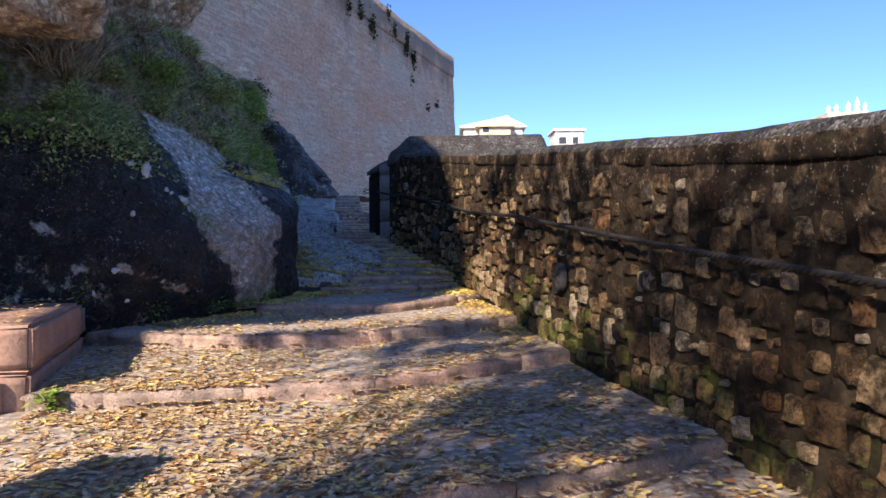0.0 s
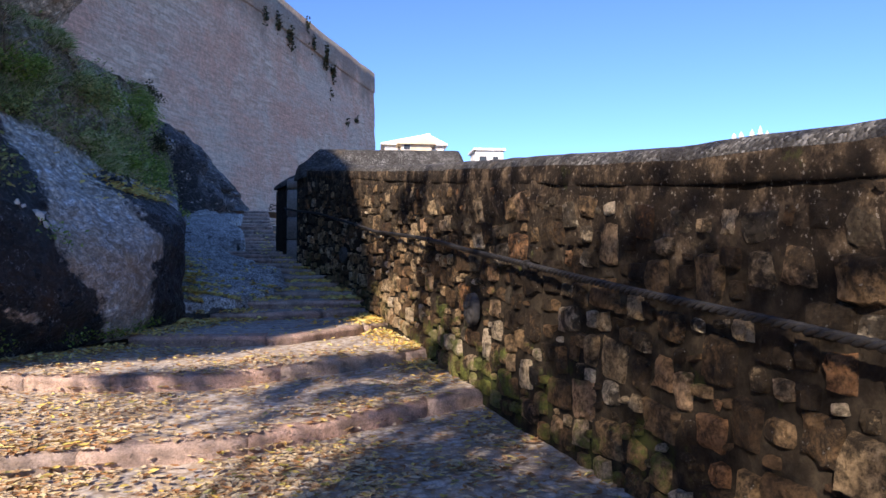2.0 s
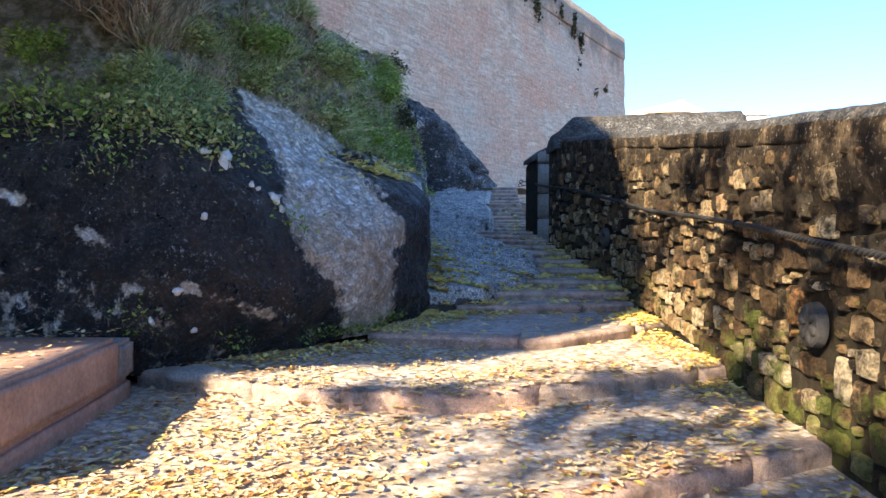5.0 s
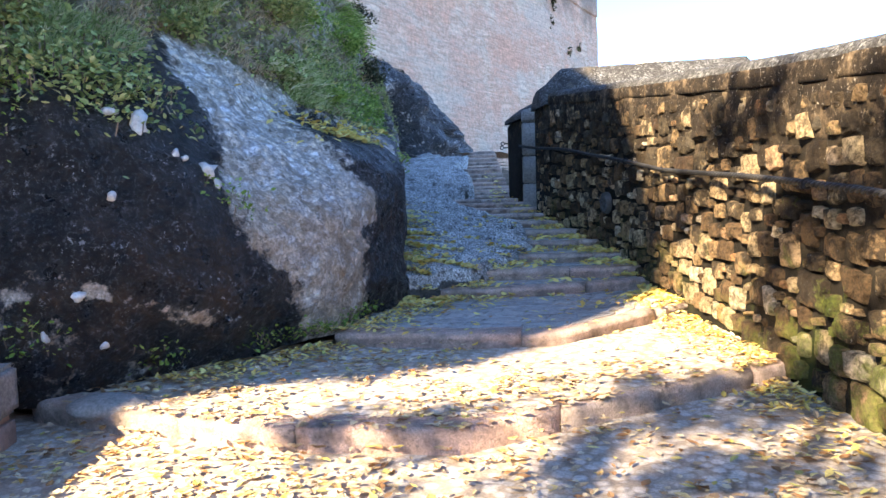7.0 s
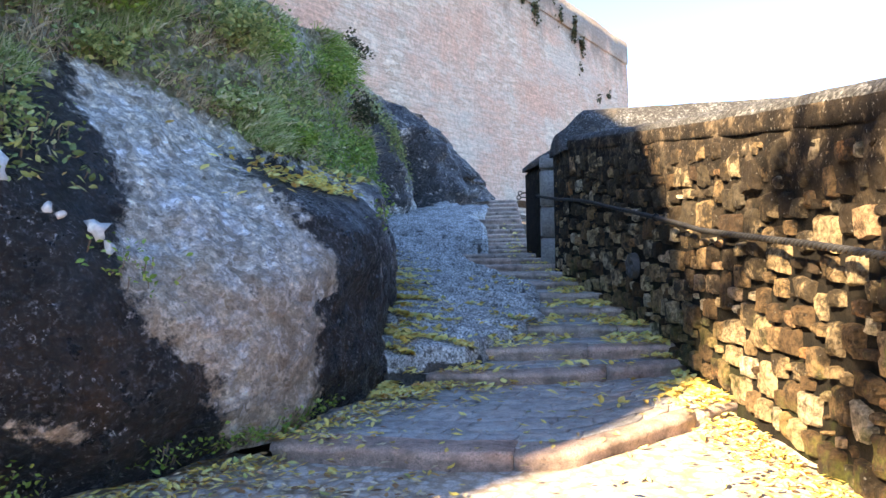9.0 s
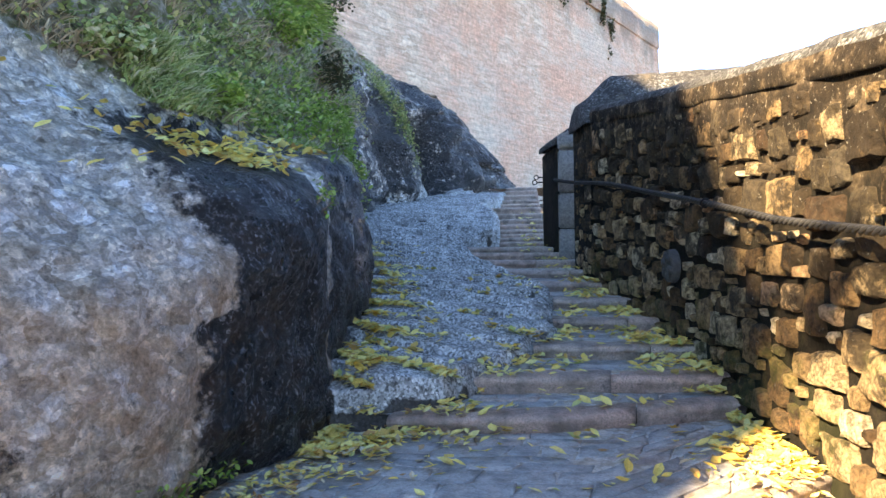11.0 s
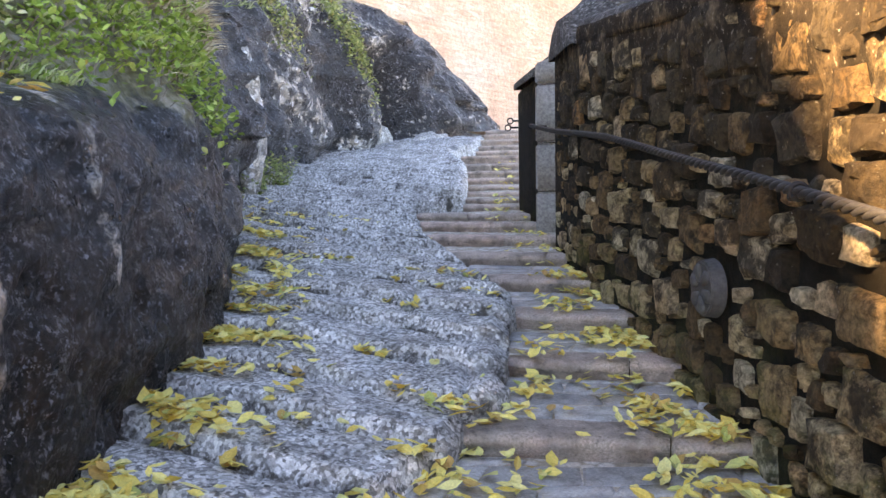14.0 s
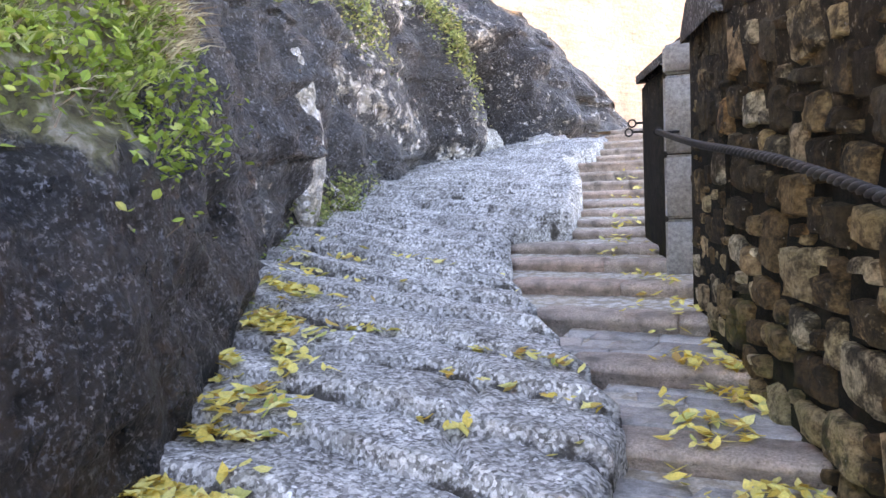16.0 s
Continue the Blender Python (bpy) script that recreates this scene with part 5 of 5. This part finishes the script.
def slope_points(count, s0, s1, v0, v1, thr, seed, freq=1.6):
    out = []
    while len(out) < count:
        s, v = vr.uniform(s0, s1), vr.uniform(v0, v1)
        p, n = rock_point(s, v)
        if noise.noise(p * freq + Vector((seed, 0, 0))) < thr or (p.y < 14.0 and p.z < turf_z(p.y)):
            continue
        out.append((rock_relief(p, n), n))
    return out


blades(slope_points(900, ARC[9], ARC[13], 0.62, 1.0, 0.12, 6, 2.6), vr, GRASS, "ledge_grass", "short green grass among weeds above the wet rock", (0.04, 0.12), 8, 0.1, 0.005)
blades(slope_points(2500, ARC[3], ARC[9], 0.62, 1.0, 0.02, 1, 2.3), vr, GRASS, "slope_grass", "green grass tufts over the slope above the boulder", (0.06, 0.22), 8, 0.15, 0.006)
blades(slope_points(130, ARC[11], ARC[13], 0.92, 1.0, 0.1, 2), vr, FRESH, "hanging_grass", "long bright green grass hanging from the cliff edge", (0.15, 0.36), 7, 0.7, 0.005)
blades(slope_points(260, ARC[15], ARC[19], 0.72, 0.97, 0.1, 3), vr, GRASS, "cliff_grass", "grass patches clinging to the grey cliff", (0.08, 0.26), 8, 0.3, 0.006)
blades(slope_points(700, ARC[4], ARC[13], 0.64, 1.0, 0.08, 9, 2.0), vr, STRAW, "dry_grass", "straw-coloured dry grass among the green tufts", (0.08, 0.26), 8, 0.2, 0.005)
blades(slope_points(110, ARC[2], ARC[6], 0.82, 1.0, 0.0, 4), vr, STRAW, "dead_stalks", "dry brown dead stalks in the recess", (0.2, 0.5), 9)


def leafy(name, label, centre_s, centre_v, spread, count, mat, size, r, lift=0.1, hang=0.0, category="plant"):
    """A low leafy plant that clings to the rock: short stems with many small leaves."""
    root = holder(name, label, category)
    v, f, sv, sf = [], [], [], []
    for _ in range(count):
        s = centre_s + r.gauss(0, spread[0])
        vv = min(max(centre_v + r.gauss(0, spread[1]), 0.02), 1.0)
        p, n = on_rock(s, vv)
        if 9.1 < p.y < 14.0 and vv > 0.5 and p.z < turf_z(p.y) - 0.04:
            continue
        q = p - n * r.uniform(0.0, lift) + Vector((0, 0, r.uniform(-hang, lift)))
        leaf(q, r.uniform(size * 0.6, size * 1.3), r.uniform(0, 6.28), 0.9, r, v, f, 0.55)
        if r.random() < 0.2:
            b = len(sv)
            e = Vector((0.003, 0.003, 0))
            sv += [p - e, p + e, q + e, q - e]
            sf.append((b, b + 1, b + 2, b + 3))
    link_mesh("foliage", v, f, mat, root, smooth=False)
    if sf:
        tagged(link_mesh("stem_mass", sv, sf, DEAD, root, smooth=False), kind="stuff")
    return root


leafy("creeping_shrub", "yellow-green creeping shrub spilling over the dark boulder", ARC[3] + 0.2, 0.62, (0.5, 0.07), 1500, BUSH, 0.06, vr, 0.14, 0.1)
leafy("creeping_shrub", "yellow-green creeping shrub on the boulder's brow", ARC[4] - 0.1, 0.56, (0.3, 0.06), 700, BUSH, 0.055, vr, 0.1, 0.12)
leafy("leafy_weed", "bright green leafy weed on the recess wall", ARC[2] + 0.2, 0.62, (0.5, 0.07), 700, FRESH, 0.06, vr, 0.12, 0.1)
leafy("leafy_weed", "dark green bush at the recess", ARC[1] + 0.6, 0.55, (0.5, 0.12), 800, BUSH, 0.07, vr, 0.25, 0.1)
for s, v, n, lab in ((ARC[12], 0.70, 380, "fresh green weeds above the ramp"), (ARC[12] + 0.4, 0.52, 260, "small green ferns on the wet rock side"), (ARC[11], 0.78, 320, "fresh green weeds on the slope"),
                     (ARC[10] + 0.3, 0.74, 170, "fresh green weeds on the ledge"), (ARC[11] + 0.4, 0.70, 170, "fresh green weeds at the edge of the wet rock"), (ARC[9] + 0.2, 0.72, 170, "fresh low weeds behind the leaf-strewn ledge"), (ARC[9] + 0.3, 0.80, 520, "green weeds on the slope above the boulder"), (ARC[10], 0.86, 520, "dark green shrub under the overhang"), (ARC[7], 0.86, 600, "dark green shrub on the slope"), (ARC[5], 0.88, 600, "dark green shrub near the overhanging rock")):
    leafy("leafy_weed", lab, s, v, (0.4, 0.06), int(n * 1.5), FRESH if "fresh" in lab or "fern" in lab else BUSH, 0.055, vr, 0.12, 0.06)
for s, v in ((ARC[14] + 0.3, 0.03), (ARC[15], 0.05), (ARC[15] + 0.8, 0.04), (ARC[13] + 0.4, 0.06), (ARC[6] + 0.2, 0.02), (ARC[6] - 0.15, 0.01), (ARC[6] + 0.5, 0.02), (ARC[5] + 0.3, 0.02), (ARC[5], 0.03), (ARC[4], 0.03), (ARC[3], 0.1), (ARC[8] + 0.25, 0.45), (ARC[3] - 0.2, 0.4), (ARC[5] - 0.1, 0.36)):
    leafy("small_weed", "small green weed growing from the rock", s, v, (0.12, 0.02), 60, FRESH, 0.04, vr, 0.08)


leafy("hanging_moss", "yellow-green moss and creepers hanging down the cliff", ARC[17] + 1.0, 0.62, (0.22, 0.13), 1500, BUSH, 0.075, vr, 0.12, 0.15)
leafy("hanging_moss", "yellow-green creeper hanging on the grey cliff", ARC[16] + 1.2, 0.72, (0.3, 0.1), 900, BUSH, 0.07, vr, 0.12, 0.15)
leafy("leafy_weed", "dark green ferns at the foot of the cliff", ARC[15] + 0.6, 0.06, (0.6, 0.05), 600, BUSH, 0.06, vr, 0.16)


def bush(label, s, v, rad, n, mat, r):
    """A rounded shrub standing on the slope: twigs from one root, leaves thickest at their ends."""
    root = holder("shrub", label, "shrub")
    base, nn = on_rock(s, v)
    lv, lf = [], []
    for k in range(max(6, n // 45)):
        d = Vector((r.gauss(0, 0.7), r.gauss(0, 0.7), r.uniform(0.15, 1.0))) - nn * r.uniform(0.2, 0.9)
        tip = base + d.normalized() * rad * r.uniform(0.55, 1.15)
        if k < 8:
            tube("twig", [base, base.lerp(tip, 0.5) + Vector((0, 0, 0.03)), tip], [0.006, 0.004, 0.002], DEAD, root, 4)
        for _ in range(45):
            q = base.lerp(tip, r.uniform(0.55, 1.05)) + Vector((r.gauss(0, 1), r.gauss(0, 1), r.gauss(0, 1))) * rad * 0.16
            leaf(q, r.uniform(0.035, 0.07), r.uniform(0, 6.28), 0.9, r, lv, lf, 0.55)
    link_mesh("foliage", lv, lf, mat, root, smooth=False)


for s, v, rad, n, mat, lab in ((ARC[4] + 0.2, 0.84, 0.32, 700, BUSH, "olive green shrub on the slope under the overhang"), (ARC[5] + 0.1, 0.80, 0.26, 500, BUSH, "olive green shrub on the boulder's brow"), (ARC[6], 0.90, 0.34, 800, FRESH, "bright green shrub on the slope"),
                               (ARC[7] + 0.2, 0.80, 0.24, 420, GRASS, "pale grassy shrub on the slope"), (ARC[8], 0.90, 0.36, 850, BUSH, "dark olive shrub high on the slope"), (ARC[8] + 0.5, 0.78, 0.22, 400, FRESH, "bright green shrub at the ledge"),
                               (ARC[9] + 0.2, 0.92, 0.38, 900, FRESH, "bright green shrub high on the slope"), (ARC[10], 0.78, 0.24, 420, GRASS, "pale grassy shrub at the ledge"), (ARC[11], 0.90, 0.36, 800, FRESH, "bright green shrub above the wet rock"),
                               (ARC[12] - 0.2, 0.84, 0.30, 560, DARK_WEED, "dark shrub above the wet rock"), (ARC[12] + 0.5, 0.96, 0.32, 560, DARK_WEED, "dark brown shrub on the cliff edge"), (ARC[3] - 0.2, 0.74, 0.30, 650, BUSH, "yellowing shrub on the dark boulder"), (ARC[2], 0.78, 0.32, 650, FRESH, "bright green shrub in the recess"), (ARC[13] + 0.2, 0.92, 0.34, 620, DARK_WEED, "dark brown-green shrub hanging over the ramp")):
    bush(lab, s, v, rad, n, mat, vr)
# tuft beside the low wall
tuft = holder("leafy_tuft", "round-leaved green tuft at the foot of the low wall", "plant")
v, f = [], []
for _ in range(80):
    a, rad = vr.uniform(0, 6.28), abs(vr.gauss(0, 0.08))
    leaf((-2.86 + rad * math.cos(a), 5.22 + rad * math.sin(a), floor_z(-2.86, 5.22) + 0.03 + vr.random() * 0.13), vr.uniform(0.04, 0.07), vr.uniform(0, 6.28), 0.5, vr, v, f, 0.9)
link_mesh("foliage", v, f, FRESH, tuft, smooth=False)


# pale stones showing in the dark boulder face
for (x, y, z), (w, h) in (((-3.45, 8.36, 2.33), (0.10, 0.13)), ((-3.27, 8.74, 1.97), (0.12, 0.09)), ((-3.5, 8.15, 2.42), (0.09, 0.05)), ((-3.42, 8.05, 1.84), (0.06, 0.05)), ((-3.12, 8.8, 1.88), (0.05, 0.07)),
                          ((-3.2, 8.6, 2.12), (0.04, 0.04)), ((-3.6, 7.85, 1.15), (0.07, 0.05)), ((-3.75, 7.7, 0.95), (0.05, 0.06)), ((-3.55, 8.0, 0.9), (0.05, 0.04)), ((-3.1, 8.5, 2.3), (0.04, 0.05))):
    best = min(((rock_relief(*rock_point(s, v)) - Vector((x, y, z))).length, s, v) for s in [ARC[2] + 0.06 * i for i in range(60)] for v in [0.02 * j for j in range(1, 40)])
    p, n = on_rock(best[1], best[2])
    blob("embedded_stone", tuple(p), (w * 0.6, w * 0.75, h * 0.7), 40 + w * 100 + h * 37, PALE, "pale stone embedded in the dark boulder face", 2, 0.5, 22.0)


# ---- fort ----
fort = holder("fort", "old fortress with a tall weathered pinkish masonry wall", "fortress")
FC = Vector((0.65, 74.0, 0))
fd = Vector((math.sin(radians(17.0)), math.cos(radians(17.0)), 0))
fn = Vector((-fd.y, fd.x, 0))
fv = []
cols, rows_ = 150, 44
for i in range(cols + 1):
    base = FC - fd * (66 * i / cols)
    for j in range(rows_ + 1):
        z = 0.5 + 18.6 * j / rows_
        q = base + fn * (0.035 * z)
        q = q + fn * (0.10 * fbm((q.x, q.y, z), 0.35, 4) + 0.05 * fbm((q.x, q.y, z * 3), 1.4, 3))
        ztop = z + (0.18 * fbm((q.x, q.y, 0), 0.3, 4) if j == rows_ else 0)
        fv.append((q.x, q.y, ztop))
    q = base + fn * 4.0
    fv.append((q.x, q.y, 19.0))
nr = rows_ + 2
ff = grid_faces(cols + 1, nr)
b = len(fv)
for j in range(nr):
    p = fv[j]
    fv.append((p[0] - fd.y * 7, p[1] + fd.x * 7 + 0.2, p[2]))
ff += [(j, j + 1, b + j + 1, b + j) for j in range(nr - 1)]
link_mesh("curtain_wall", fv, ff, FORT, fort)
pv = []
for i in range(81):
    base = FC - fd * (66 * i / 80)
    for a, z in ((0.52, 17.2), (0.50, 17.3), (0.52, 19.12), (0.9, 19.2), (1.5, 19.1)):
        q = base + fn * a
        pv.append((q.x + 0.05 * fbm((q.x, q.y, z), 0.6), q.y, z + (0.12 * fbm((q.x, q.y, 3), 0.4) if z > 18 else 0)))
link_mesh("parapet", pv, grid_faces(81, 5), FORT, fort, "greyer weathered parapet band")
wr = random.Random(3)


def wall_weed(along, z, n, r0):
    v, f = [], []
    c = FC - fd * along + fn * (0.035 * z) + Vector((0, 0, z))
    for _ in range(int(n * 1.4)):
        p = c - fn * wr.uniform(0.02, 0.3) + fd * wr.gauss(0, r0 * 0.5) + Vector((0, 0, wr.gauss(-0.2, r0)))
        leaf(p, wr.uniform(0.16, 0.34), wr.uniform(0, 6.28), 1.2, wr, v, f, 0.6)
    tagged(link_mesh("wall_weed", v, f, DARK_WEED, smooth=False), "dark weed growing from the fortress wall", "plant", "weeds on the fort", "stuff")


for along, z, n, r0 in ((22.8, 17.5, 50, 0.4), (20.6, 17.1, 70, 0.45), (17.4, 18.8, 40, 0.35), (13.5, 17.8, 60, 0.4), (13.6, 16.9, 50, 0.35), (11.9, 16.6, 60, 0.4), (12.5, 14.8, 14, 0.25), (6.1, 13.7, 16, 0.25), (16.3, 17.8, 40, 0.4), (24.7, 17.4, 40, 0.35), (8.6, 13.0, 14, 0.2)):
    wall_weed(along, z, n, r0)


# ---- town beyond the wall ----
def house(name, label, x0, x1, y0, y1, z0, z1, roof, windows, wallmat, xm=None, rise=1.2, roofmat=None):
    root = holder(name, label, "house", group="town houses beyond the wall")
    part("wall", box_bm(x0, x1, y0, y1, z0, z1, 0.05), wallmat, root)
    if roof == "gable":
        bm = bmesh.new()
        xm = xm or (x0 + x1) / 2
        o = 0.7
        vs = [bm.verts.new(p) for p in ((x0 - o, y0 - o, z1 - 0.2), (xm, y0 - o, z1 + rise), (x1 + o, y0 - o, z1 - 0.2), (x0 - o, y1 + o, z1 - 0.2), (xm, y1 + o, z1 + rise), (x1 + o, y1 + o, z1 - 0.2),
                                        (x0 - o, y0 - o, z1 - 0.5), (x1 + o, y0 - o, z1 - 0.5), (x0 - o, y1 + o, z1 - 0.5), (x1 + o, y1 + o, z1 - 0.5))]
        for q in ((0, 1, 4, 3), (1, 2, 5, 4), (0, 6, 7, 2, 1), (3, 4, 5, 9, 8), (0, 3, 8, 6), (2, 7, 9, 5), (6, 8, 9, 7)):
            bm.faces.new([vs[i] for i in q])
        part("roof", bm, roofmat or WHITE, root)
        part("chimney", box_bm(xm - 0.1, xm + 0.7, y0 + 2, y0 + 3, z1 + 0.6, z1 + rise + 0.5, 0.05), WHITE, root)
    else:
        part("roof", box_bm(x0 - 0.4, x1 + 0.4, y0 - 0.4, y1 + 0.4, z1 + 0.004, z1 + 0.45, 0.05), wallmat, root)
    for wx0, wz0, w, h in windows:
        win = part("window", box_bm(wx0, wx0 + w, y0 - 0.06, y0 + 0.05, wz0, wz0 + h, 0.02), WHITE, root)
        part("pane", box_bm(wx0 + 0.12, wx0 + w - 0.12, y0 - 0.09, y0 + 0.02, wz0 + 0.12, wz0 + h - 0.12), GLASS, win)
    return root


house("town_house", "white rendered town house with a low gabled roof", 1.9, 12.3, 131, 140, 9.0, 20.8, "gable", [(2.4, 17.6, 1.2, 1.5), (11.0, 17.6, 1.0, 1.5)], WHITE, 9.4, 1.5)
house("town_house", "white rendered house wing with a deep eave", 4.6, 9.9, 127, 130.2, 9.0, 20.4, "gable", [(5.0, 18.9, 1.3, 1.2)], CREAM, 7.6, 0.9, CREAM)
house("town_house", "white flat-roofed house beside the gabled one", 18.0, 23.0, 131, 138, 9.0, 19.6, "flat", [(18.6, 17.3, 1.5, 1.4), (21.0, 17.3, 1.2, 1.4)], WHITE)

church = holder("church", "cream stone church front topped with white pinnacles", "church")
part("gable_wall", box_bm(66.4, 74.0, 132, 138, 8.5, 22.6, 0.1), CREAM, church)
for i, (x, h) in enumerate(((66.9, 1.4), (68.3, 1.7), (70.4, 2.2), (72.0, 2.9), (73.4, 2.0))):
    bm = bmesh.new()
    z = 22.6
    prof = [(0.62, 0.0), (0.62, 0.12), (0.40, 0.16), (0.40, 0.42), (0.58, 0.48), (0.30, 0.60), (0.42, 0.70), (0.16, 0.84), (0.05, 1.0)]
    rings = [[bm.verts.new((x + r * math.cos(a), 133 + r * math.sin(a), z + u * h)) for a in [k * math.pi / 6 for k in range(12)]] for r, u in prof]
    for ra, rb in zip(rings, rings[1:]):
        for k in range(12):
            bm.faces.new((ra[k], ra[(k + 1) % 12], rb[(k + 1) % 12], rb[k]))
    bm.faces.new(rings[-1])
    bm.faces.new(list(reversed(rings[0])))
    part("pinnacle", bm, WHITE, church, "", True)


# ---- tree behind the viewer: its half-bare crown dapples the lower steps ----
def tree(x, y, z, crown, r, label):
    root = holder("tree", label, "tree")
    top = Vector((x + 0.3, y + 0.2, z + 4.2))
    tr_pts = [Vector((x, y, z - 0.2)).lerp(top, i / 6) + Vector((0.06 * math.sin(i * 1.7), 0.06 * math.cos(i * 2.1), 0)) for i in range(7)]
    tube("trunk", tr_pts, [0.26 - 0.022 * i for i in range(7)], BARK, root, 10)
    v, f = [], []
    for c, rad, n in crown:
        c = Vector(c)
        mid = top.lerp(c, 0.5) + Vector((r.gauss(0, 0.2), r.gauss(0, 0.2), 0.25))
        tube("limb", [top - Vector((0, 0, 0.4)), mid, c], [0.022, 0.012, 0.006], BARK, root, 6)
        for _ in range(n):
            d = Vector((r.gauss(0, 1), r.gauss(0, 1), r.gauss(0, 0.8))) * rad * 0.5
            leaf(c + d, r.uniform(0.10, 0.16), r.uniform(0, 6.28), 1.0, r, v, f, 0.55)
    link_mesh("crown", v, f, YELLOW_LEAF, root, smooth=False)
    return root


def above(x, y, z, rise):
    """The place that shades (x, y, z) from that much higher up."""
    u = rise / math.tan(radians(SUN_EL))
    return (x - u * math.sin(radians(SUN_AZ)), y - u * math.cos(radians(SUN_AZ)), z + rise)


SHADE = [((0.95, 8.3, 1.6), 0.35, 150), ((1.1, 7.4, 1.3), 0.3, 130), ((0.8, 9.2, 1.35), 0.3, 120), ((1.2, 7.0, 1.9), 0.3, 110), ((0.75, 9.4, 0.9), 0.25, 90), ((1.75, 3.9, 1.45), 0.8, 200),
         ((-1.8, 7.65, 0.42), 0.26, 150), ((-1.2, 7.75, 0.42), 0.26, 150), ((-0.5, 7.6, 0.42), 0.26, 150), ((0.1, 8.25, 0.5), 0.36, 280), ((0.6, 8.4, 0.5), 0.36, 280), ((0.95, 8.7, 0.5), 0.32, 220), ((0.0, 7.25, 0.42), 0.3, 200), ((-0.6, 7.2, 0.42), 0.2, 80), ((1.1, 6.4, 0.42), 0.5, 420), ((0.35, 5.3, 0.4), 0.5, 320),
         ((1.62, 4.9, 1.5), 0.6, 260), ((1.5, 5.6, 0.9), 0.45, 160), ((0.3, 4.1, 0.3), 0.8, 700), ((1.0, 5.2, 0.35), 0.8, 800), ((-0.45, 3.7, 0.3), 0.45, 260), ((1.25, 4.3, 0.5), 0.6, 420), ((0.4, 5.0, 0.3), 0.45, 260), ((1.5, 4.2, 1.2), 0.9, 260), ((0.0, 5.3, 0.4), 0.6, 200), ((1.6, 3.2, 1.0), 1.0, 280), ((-0.6, 6.6, 0.4), 0.5, 120),
         ((0.5, 7.3, 0.5), 0.5, 150), ((0.95, 6.6, 0.45), 0.5, 300), ((0.4, 6.4, 0.42), 0.4, 130), ((1.25, 6.6, 1.5), 0.75, 200), ((1.0, 7.9, 2.0), 0.45, 150), ((-1.4, 6.9, 0.5), 0.5, 90), ((-1.0, 2.7, 0.2), 0.9, 320), ((1.8, 2.0, 0.8), 1.0, 260), ((0.55, 9.9, 2.2), 0.35, 100),
         ((0.85, 8.9, 1.6), 0.3, 70), ((-0.4, 8.2, 0.55), 0.35, 50), ((0.38, 11.0, 1.45), 0.3, 170), ((0.15, 11.9, 1.3), 0.35, 260), ((0.6, 10.2, 2.2), 0.25, 90), ((0.75, 9.3, 2.3), 0.25, 90)]
tree(-4.6, -5.2, -0.5, [(above(*p, 6.2), rad, n) for p, rad, n in SHADE], random.Random(17), "half-bare yellow-leaved tree beside the approach")

# ---- paving of the upper treads, one flat stone each ----
gr = random.Random(41)


def paving(k, x0, x1, y0f, y1f):
    """Courses across the tread, broken into stones of uneven length with skewed joints."""
    zk = EDGES[k][0]
    u = 0.0
    deep = max(y1f(x) - y0f(x) for x in (x0, (x0 + x1) / 2, x1))
    while u < deep - 0.05:
        d = gr.uniform(0.09, 0.24)
        x = x0 - gr.uniform(0, 0.2)
        while x < x1 - 0.05:
            w = gr.uniform(0.12, 0.42)
            ja, jb = gr.uniform(-0.07, 0.07), gr.uniform(-0.06, 0.06)
            pts = []
            for px, side in ((x + 0.004, 0), (x + w / 2, 0), (x + w - 0.004, 0), (x + w - 0.004, 1), (x + w / 2, 1), (x + 0.004, 1)):
                px += (ja if px > x + w * 0.7 else jb) * (side - 0.5) * 0.8
                py = y0f(px) + u + (d - 0.006) * side + 0.045 * noise.noise(Vector((px * 3.1, u * 7 + side * d * 7, k)))
                pts.append((px, min(py, y1f(px))))
            x += w
            if pts[3][1] - pts[2][1] < 0.04 or pts[5][1] - pts[0][1] < 0.04:
                continue
            cx, cy = sum(p[0] for p in pts) / 6, sum(p[1] for p in pts) / 6
            top = zk + gr.uniform(-0.002, 0.007)
            v = [(a, b, zk - 0.03) for a, b in pts] + [(a, b, top - 0.004) for a, b in pts] + [(cx + (a - cx) * 0.88, cy + (b - cy) * 0.85, top + gr.uniform(-0.002, 0.003)) for a, b in pts]
            f = [(i, (i + 1) % 6, 6 + (i + 1) % 6, 6 + i) for i in range(6)] + [(6 + i, 6 + (i + 1) % 6, 12 + (i + 1) % 6, 12 + i) for i in range(6)] + [tuple(range(12, 18))]
            link_mesh("paving_stone", v, f, PAVING, stairs)
        u += d


for k in range(6, 13):
    ym = edge_y(k, -0.8) + 0.3
    xa = {6: -2.4, 7: -1.9, 8: -1.65}.get(k, left_x(ym) + 0.02)
    paving(k, xa, right_x(ym) - 0.04, lambda x, k=k: edge_y(k, x) + 0.27, lambda x, k=k: edge_y(k + 1, x) - 0.01)

# ---- the wall stones that the walk passes closest, one by one ----
for s, (v, f) in WALL_STONES:
    if id(s) in picked:
        link_mesh("stone", v, f, STONE, wall, smooth=False)
